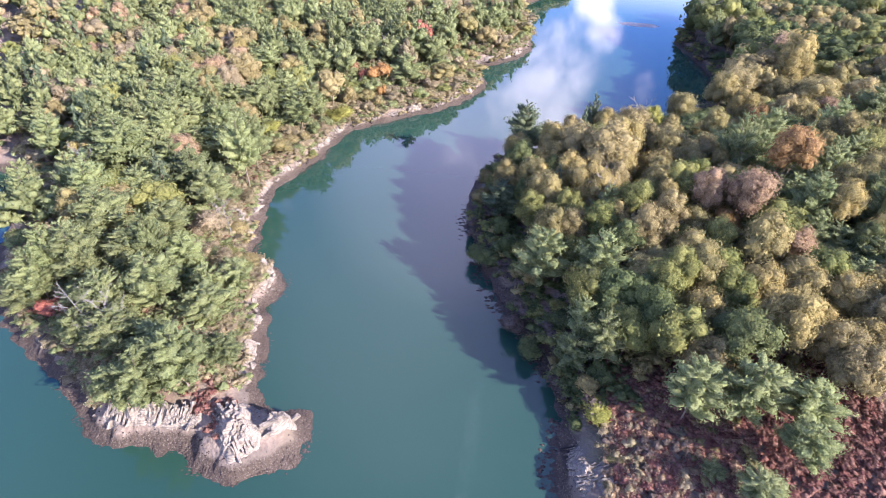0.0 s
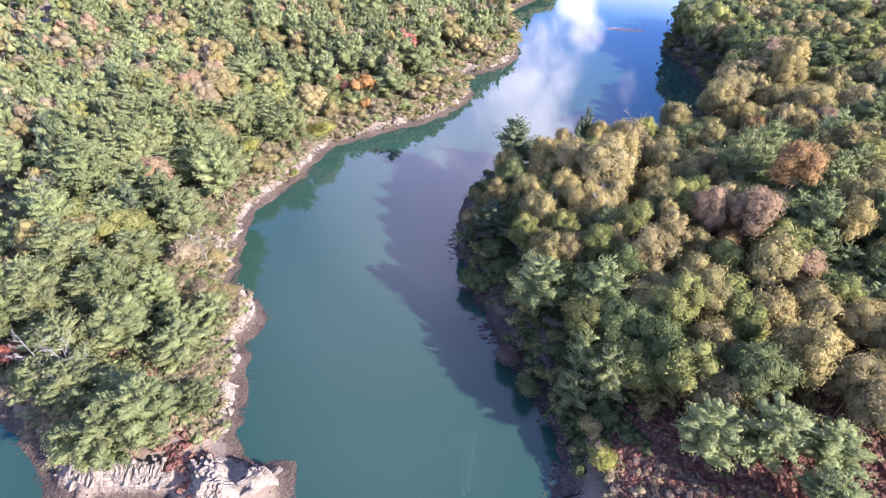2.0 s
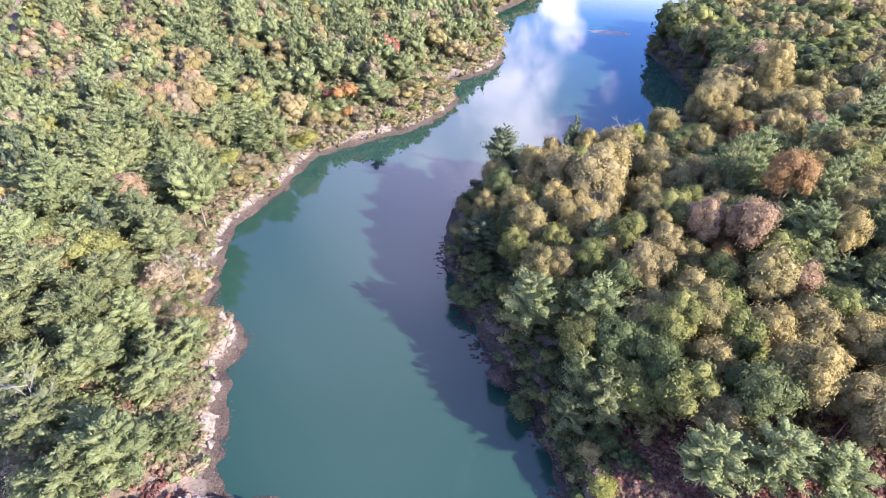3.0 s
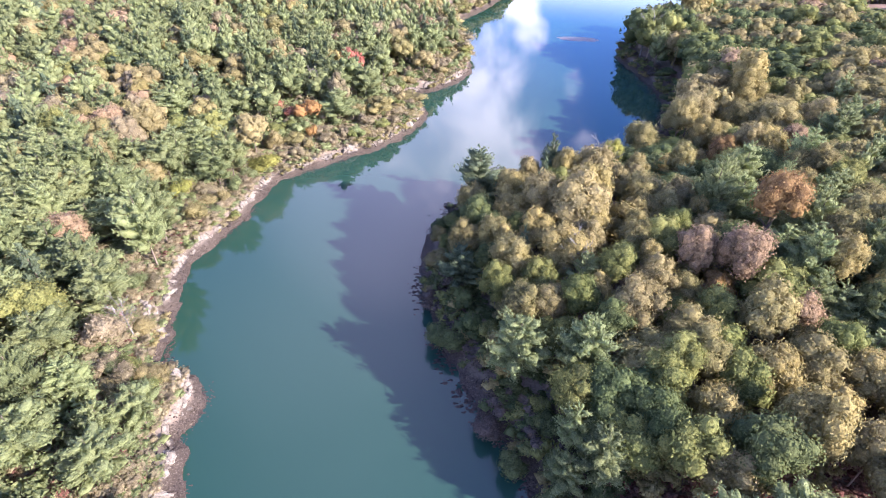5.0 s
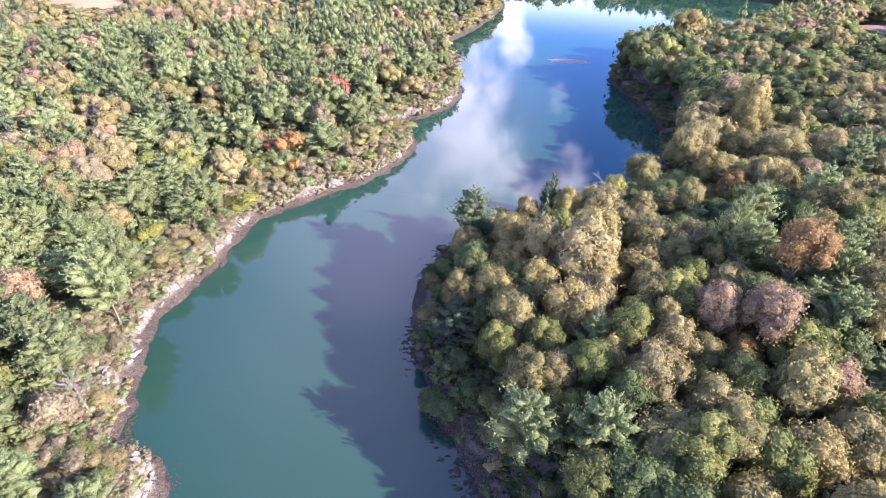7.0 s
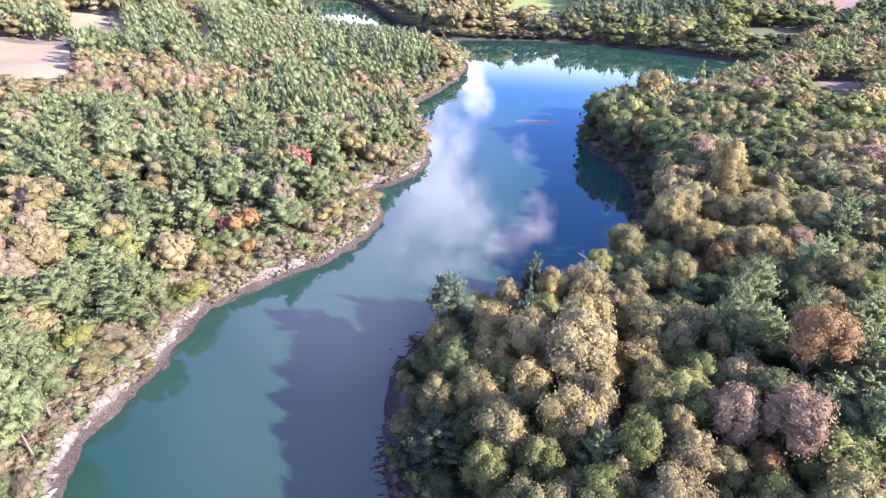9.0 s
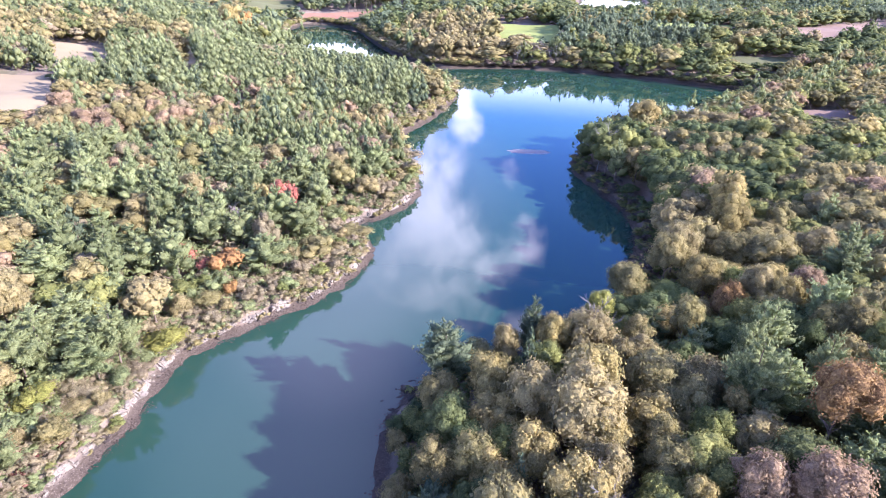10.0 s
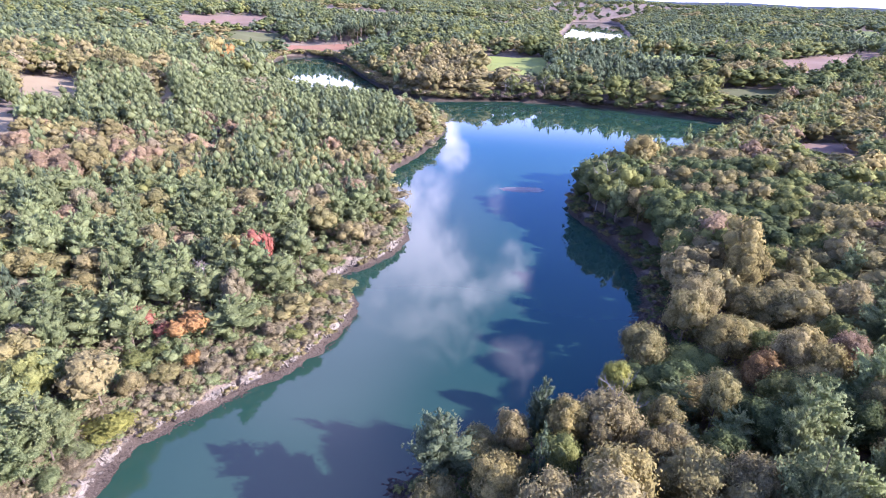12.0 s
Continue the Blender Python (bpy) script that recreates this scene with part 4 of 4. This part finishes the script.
undergrowth("gorse", "pale", "grey-green low gorse along the bank", 14000, (-66, 32, 36, 215), lambda x, y, d: 1.9 < d < 12 and (y > 41 or x < -42 or (x < -31 and y > 39.6)) and x < 0.32 * y - 28, 0.6, 1.7)
undergrowth("young_pines", "pale", "young pines filling the gaps in the wood", 5200, (-95, 30, 36, 215), lambda x, y, d: 8 < d < 60 and x < 0.32 * y - 30, 2.4, 5.0)
undergrowth("saplings", "scrub", "pale dry saplings filling the gaps in the wood", 1300, (-95, 30, 60, 215), lambda x, y, d: 8 < d < 60 and x < 0.32 * y - 30, 2.4, 5.0)
undergrowth("saplings", "olive", "olive-green saplings filling the gaps in the wood", 2600, (10, 110, 42, 200), lambda x, y, d: d > 8, 2.4, 5.0)
undergrowth("bracken", "bracken", "red-brown dead bracken on the slope", 6800, (14, 50, 20, 47), lambda x, y, d: d > 5.5 or (d > 3 and y > 38), 0.3, 0.75)
undergrowth("bracken", "bracken", "red-brown bracken on the open slope", 1800, (14, 64, -20, 20), lambda x, y, d: d > 4.5, 0.4, 0.9)
undergrowth("bracken", "bracken", "red-brown bracken between the pines", 2600, (-62, -24, 34, 100), lambda x, y, d: d > 3.0, 0.4, 1.1)
undergrowth("slope_scrub", "scrub", "greyish dry shrubs on the bracken slope", 34, (15, 27, 26, 41), lambda x, y, d: d > 3.8, 0.6, 1.4)
undergrowth("slope_scrub", "brush", "brown dry shrubs on the bracken slope", 22, (15, 27, 26, 41), lambda x, y, d: d > 3.8, 0.6, 1.5)
undergrowth("slope_scrub", "olive", "olive low shrubs on the bracken slope", 16, (14, 34, 26, 41), lambda x, y, d: d > 3.2, 0.6, 1.5)
# Dark leaves again carry some of the bank's shade.
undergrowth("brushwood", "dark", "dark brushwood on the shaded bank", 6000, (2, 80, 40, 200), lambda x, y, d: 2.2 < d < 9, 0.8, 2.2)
undergrowth("heather", "pink", "pale pinkish heather on the slope", 1500, (14, 44, 22, 44), lambda x, y, d: 4.5 < d < 20, 0.3, 0.8)


# ---- rocks ----
def stone_mesh(seed, long=1.0, flat=0.7):
    """An angular block: the hull of scattered points, with its edges a little worn."""
    r = random.Random(seed)
    bm = bmesh.new()
    for _ in range(16):
        v = Vector((r.gauss(0, 1), r.gauss(0, 1), r.gauss(0, 1))).normalized()
        bm.verts.new((v.x * long * r.uniform(0.75, 1.1), v.y * r.uniform(0.75, 1.1), v.z * flat * r.uniform(0.75, 1.1)))
    hull = bmesh.ops.convex_hull(bm, input=bm.verts[:])
    bmesh.ops.delete(bm, geom=list({g for g in hull["geom_interior"] + hull["geom_unused"] if isinstance(g, bmesh.types.BMVert)}), context="VERTS")
    me = bpy.data.meshes.new("boulder")
    bm.to_mesh(me)
    bm.free()
    me.materials.append(ROCK)
    return me


def slab_mesh(seed):
    """A bed of schist broken off square: a long block with uneven, nicked corners."""
    r = random.Random(seed)
    bm = bmesh.new()
    bmesh.ops.create_cube(bm, size=1.0)
    bmesh.ops.subdivide_edges(bm, edges=[e for e in bm.edges if abs((e.verts[0].co - e.verts[1].co).x) > 0.5], cuts=2)
    for v in bm.verts:
        v.co = Vector((v.co.x * 2.4 + r.uniform(-0.22, 0.22), v.co.y * 0.5 + r.uniform(-0.07, 0.07), v.co.z * 0.8 + r.uniform(-0.14, 0.14)))
    me = bpy.data.meshes.new("slab")
    bm.to_mesh(me)
    bm.free()
    me.materials.append(ROCK)
    return me


BOULDERS = [stone_mesh(40 + n, 1.25, 0.75) for n in range(8)]
SLABS = [slab_mesh(80 + n) for n in range(8)]
rng = random.Random(23)


def outcrop(label, x0, y0, x1, y1, wide, top, seed, tilt=0.7, dip=None):
    """A jointed rock outcrop along a line: a rugged back, cut by tilted joints, steep on both sides, with loose slabs on it."""
    r = random.Random(seed)
    start, end = Vector((x0, y0, 0)), Vector((x1, y1, 0))
    long = (end - start).length
    along = (end - start).normalized()
    across = Vector((-along.y, along.x, 0))
    nu, nv = max(10, int(long / 0.16)), max(8, int(wide / 0.2))
    bm = bmesh.new()
    rows = []
    blocks = [r.uniform(0.55, 1.15) for _ in range(90)]
    for i in range(nu + 1):
        row = []
        for j in range(nv + 1):
            u, v = i / nu * long, (j / nv * 2 - 1)
            p = start + along * u + across * (v * wide / 2)
            ends = min(1, 3.2 * min(i, nu - i) / nu)
            joint = (u + v * wide * 0.5 * tilt) / 0.8 + 1.6 * noise.noise(p * 0.45) + 0.35 * noise.noise(p * 1.6)
            block = blocks[int(joint) % 90]
            saw = joint % 1.0
            ridge = max(0, 1 - abs(v + 0.25 * noise.noise(p * 0.5)) ** 2.2) * ends
            rise = top * ridge * (0.5 * block + 0.3 * saw + 0.35 * noise.noise(p * 1.0) + 0.14 * noise.noise(p * 3.1) + 0.2)
            row.append(bm.verts.new((p.x + 0.12 * noise.noise(p * 3), p.y + 0.12 * noise.noise(p * 3.3 + Vector((5, 0, 0))), height(p.x, p.y) - 0.12 + rise)))
        rows.append(row)
    for a, b in zip(rows, rows[1:]):
        for j in range(nv):
            bm.faces.new((a[j], b[j], b[j + 1], a[j + 1]))
    foot = new("rock_outcrop")
    me = bpy.data.meshes.new("rock_face")
    bm.to_mesh(me)
    bm.free()
    me.materials.append(ROCK)
    new("rock_face", me).parent = foot
    # Upturned beds side by side, their long edges running down the dip.
    heading = math.degrees(math.atan2(along.y, along.x)) + (-96 if dip is None else dip)
    for _ in range(max(3, min(60, int(long * wide * 2.0)))):
        u, v = r.uniform(0.05, 0.95), r.uniform(-0.34, 0.3)
        p = start + along * u * long + across * v * wide
        size = r.uniform(0.34, 0.66) * min(1.15, 0.5 + 0.26 * top)
        slab = new("slab", r.choice(SLABS))
        slab.parent = foot
        rise = top * (1 - abs(v * 2) ** 2) * 0.48 * min(1, 5 * min(u, 1 - u))
        slab.matrix_basis = pose(p.x, p.y, max(height(p.x, p.y), 0.0) + rise, r.uniform(-14, 6), r.uniform(18, 40), heading + r.uniform(-9, 9)) @ Matrix.Diagonal((size * r.uniform(0.7, 1.3), size * r.uniform(0.6, 1.1), size, 1))
    tagged(foot, label, "rock", group="rock outcrops")


outcrop("long pale ledge of jointed rock at the water's edge", -41.0, 37.0, -28.4, 36.9, 2.6, 2.0, 1)
outcrop("broken pale rock point running down into the water", -26.4, 38.4, -22.2, 32.2, 4.6, 2.5, 2, 0.4, 8)
outcrop("steep pale rock block standing at the end of the point", -20.9, 35.2, -18.3, 37.8, 2.6, 2.4, 3, 0.7, 150)
outcrop("white rock face at the foot of the bank", -26.7, 45.5, -27.2, 50.5, 1.8, 1.7, 4)
outcrop("white rock face on the point of the bank", -29.0, 64.0, -30.2, 67.0, 2.0, 1.9, 5)
outcrop("bright white rock face below the scrub", -34.4, 73.2, -38.6, 80.5, 2.0, 1.8, 6)
outcrop("grey rock slope under the bracken", 14.6, 37.0, 15.8, 29.0, 2.6, 0.7, 9)
outcrop("low grey-brown beds of rock by the bracken slope", 17.0, 33.2, 18.6, 27.6, 2.4, 0.6, 10)

# Broken rock shelves along the sunny bank.
shore_line = np.array([p for p in SHORES[0] if 84 < p[1] < 183 and -40 < p[0] < 0.32 * p[1] - 30])
reach = np.concatenate([[0], np.cumsum(np.hypot(*np.diff(shore_line, axis=0).T))])
at, seed = 2.0, 20
while at + 8 < reach[-1]:
    long = rng.uniform(2.5, 6.0)
    (x0, x1), (y0, y1) = (np.interp([at, at + long], reach, shore_line[:, i]) for i in (0, 1))
    n = np.array([-(y1 - y0), x1 - x0]) / max(0.1, math.hypot(x1 - x0, y1 - y0))
    if looked_up(D, (x0 + x1) / 2 + n[0], (y0 + y1) / 2 + n[1])[0] < 0:
        n = -n
    back = rng.uniform(1.4, 1.9)
    outcrop("low broken shelf of pale rock on the lake shore", x0 + n[0] * back, y0 + n[1] * back, x1 + n[0] * back, y1 + n[1] * back, rng.uniform(0.9, 1.5), rng.uniform(0.7, 1.2), seed)
    seed += 1
    at += long + rng.uniform(0.3, 2.2)

made = 0
for a, b in zip(SHORES[0], np.roll(SHORES[0], -1, 0)):
    if not (36 < a[1] < 182 and a[0] < 0.32 * a[1] - 30 and a[0] > -45):
        continue
    span = float(np.hypot(*(b - a)))
    inward = np.array([-(b - a)[1], (b - a)[0]]) / span
    for n in range(max(2, int(span * 2.4))):
        back = rng.uniform(1.1, 2.0)
        x, y = a + (b - a) * rng.random() + inward * back
        if looked_up(D, x, y)[0] < 0.8 or made >= 290 or rng.random() < 0.25 or (y < 42 and rng.random() < 0.8):
            continue
        made += 1
        size = rng.uniform(0.18, 0.5) * (1.6 if rng.random() < 0.12 else 1)
        ob = new("boulder", rng.choice(BOULDERS))
        ob.matrix_basis = pose(x, y, height(x, y) + size * 0.25, rng.uniform(-25, 25), rng.uniform(-25, 25), rng.uniform(0, 360)) @ Matrix.Diagonal((size * rng.uniform(0.8, 1.5), size, size, 1))
        tagged(ob, "pale angular boulder on the rocky lake shore", "boulder", group="shore boulders")

# Wet stones and weed on the dark strip along the water.
verts, tris, base = [], [], 0
points = np.concatenate([SHORES[0][:-1] + (SHORES[0][1:] - SHORES[0][:-1]) * u for u in np.linspace(0, 0.9, 10)])
for x, y in points.tolist():
    if not (24 < y < 190 and -64 < x < 80):
        continue
    for n in range(4):
        px, py, s = x + rng.gauss(0, 1.0), y + rng.gauss(0, 1.0), rng.uniform(0.04, 0.15)
        z = height(px, py)
        if z < -0.25:
            continue
        verts.append(ICO_V * (s * rng.uniform(0.8, 1.6), s, s * 0.6) * np.array([[rng.uniform(0.7, 1.2)] for _ in range(12)]) + (px, py, z))
        tris.append(ICO_F + base)
        base += 12
weed_mesh = fast_mesh("shore_stones", np.concatenate(verts), np.concatenate(tris), NO_QUADS, WEED)
tagged(new("shore_stones", weed_mesh), "dark weed-covered stones along the waterline", "stones", kind="stuff")


# Clumps of weed in the shallows, thickest along the shaded bank.
verts, tris, base = [], [], 0
for x, y in points.tolist():
    if not (24 < y < 180 and -50 < x < 80):
        continue
    shaded = x > 0.32 * y - 24
    if wave_noise(np.array([x]), np.array([y]), 14, 51)[0] < (-0.45 if shaded else 0.1):
        continue
    for n in range(10 if shaded else 3):
        out = abs(rng.gauss(0, 1.25 if shaded else 0.6))
        a = rng.uniform(0, 6.283)
        px, py = x + out * math.cos(a), y + out * math.sin(a)
        if not (-2.5 if shaded else -1.5) < looked_up(D, px, py)[0] < 0.2:
            continue
        s = rng.uniform(0.10, 0.42) if shaded else rng.uniform(0.07, 0.22)
        verts.append(ICO_V * (s * rng.uniform(0.8, 1.8), s, 0.06) * np.array([[rng.uniform(0.6, 1.3)] for _ in range(12)]) + (px, py, -0.03))
        tris.append(ICO_F + base)
        base += 12
tagged(new("seaweed", fast_mesh("seaweed", np.concatenate(verts), np.concatenate(tris), NO_QUADS, WEED)), "dark brown weed clumps floating in the shallows", "seaweed", kind="stuff")


# Flecks of foam and fallen leaves drifting in a line on the open water.
verts, tris, base = [], [], 0
for n in range(190):
    u, s = rng.random(), rng.uniform(0.015, 0.038)
    px, py = 2.0 + 2.4 * u + rng.gauss(0, 0.55), 28 + 18 * u + rng.gauss(0, 0.8)
    verts.append(ICO_V * (s * rng.uniform(0.8, 1.6), s, 0.012) + (px, py, 0.008))
    tris.append(ICO_F + base)
    base += 12
tagged(new("foam", fast_mesh("foam", np.concatenate(verts), np.concatenate(tris), NO_QUADS, FOAM)), "pale flecks of foam and leaves drifting on the lake", "foam", kind="stuff")


# ---- leafless trees ----
def branching(seed):
    """A bare tree one unit high: the trunk, and its fans of branches."""
    r = random.Random(seed)
    lean = Vector((r.uniform(-0.12, 0.12), r.uniform(-0.12, 0.12), 0))
    spine = [lean * u * u + Vector((0, 0, u)) for u in (-0.03, 0.2, 0.45, 0.7, 0.95)]

    def grow(bm, start, way, length, thick, level):
        bend = Vector((r.uniform(-0.2, 0.2), r.uniform(-0.2, 0.2), 0.12)) * length
        mid, end = start + way * length * 0.5 + bend * 0.3, start + way * length + bend
        tube(bm, [start, mid, end], [thick, thick * 0.7, thick * 0.3], 3)
        if level:
            for _ in range(4):
                turned = (way + Vector((r.uniform(-0.8, 0.8), r.uniform(-0.8, 0.8), r.uniform(-0.1, 0.6)))).normalized()
                grow(bm, start + (end - start) * r.uniform(0.4, 0.95), turned, length * 0.6, thick * 0.55, level - 1)

    meshes = []
    for i in range(10):
        bm = bmesh.new()
        if i == 0:
            tube(bm, spine, [0.014, 0.011, 0.008, 0.005, 0.002], 5)
        else:
            u, a = 0.25 + 0.07 * i, i * 2.4
            grow(bm, lean * u * u + Vector((0, 0, u)), Vector((math.cos(a), math.sin(a), 0.7)).normalized(), 0.26 * (1.25 - u * 0.7), 0.0045, 2)
        me = bpy.data.meshes.new("limb" if i else "trunk")
        bm.to_mesh(me)
        bm.free()
        me.materials.append(GREY_BARK)
        meshes.append(me)
    return meshes


BARE = [branching(n) for n in (1, 2, 3)]
for n, (x, y, top, label) in enumerate([
    (36.6, 99.0, 17.4, "dead tree with pale bare branches above the canopy"), (-42, 45.5, 12.5, "dead pine with pale bare branches on the point"),
    (-62, 78, 15.5, "dead tree with pale twisted branches"),
    (-20, 151, 13.5, "leafless grey tree in the pine wood"), (79.5, 186, 17, "tall tree with pale bare trunk on the far point"),
    (-37, 72, 10, "bare grey shrubby tree on the bank"), (24, 72.5, 17, "thin tree with pale bare twigs"), (-46, 47, 12.5, "dead pine with pale bare branches"),
    *[(x, y, top, "thin pale bare tree on the far shore") for x, y, top in ((118, 379, 13), (122, 378.5, 15), (127, 376.5, 14), (132, 376, 16), (137, 374, 13), (141, 372, 15), (147, 369.5, 14))],
]):
    foot = new("bare_tree")
    z = height(x, y)
    foot.matrix_basis = pose(x, y, z, 0, 0, 70 * n)
    for me in BARE[n % 3]:
        piece = new(me.name.split(".")[0], me)
        piece.parent = foot
        piece.scale = (top - z,) * 3
    tagged(foot, label, "tree", group="woodland trees")


# ---- mudbanks just breaking the surface ----
def mudbank(x, y, long, wide, turn, seed):
    bm = bmesh.new()
    r = random.Random(seed)
    rings = []
    for i, (share, z) in enumerate(((1.0, -0.2), (0.9, 0.005), (0.65, 0.04), (0.35, 0.06))):
        rings.append([bm.verts.new((math.cos(a) * long / 2 * share * (wob := 1 + 0.16 * noise.noise(Vector((math.cos(a) * 2, math.sin(a) * 2, seed + 0.2 * i)))), math.sin(a) * wide / 2 * share * wob, z + r.uniform(-0.03, 0.03))) for a in np.linspace(0, 6.2832, 40, endpoint=False)])
    for a, b in zip(rings, rings[1:]):
        for j in range(40):
            bm.faces.new((a[j], a[(j + 1) % 40], b[(j + 1) % 40], b[j]))
    bm.faces.new(rings[-1])
    me = bpy.data.meshes.new("mudbank")
    bm.to_mesh(me)
    bm.free()
    me.materials.append(MUD)
    ob = new("mudbank", me)
    ob.matrix_basis = pose(x, y, 0, 0, 0, turn)
    tagged(ob, "low dark weed-covered mudbank in the shallow water", "mudbank", kind="structure")


mudbank(69, 216, 17, 6.0, -12, 1)
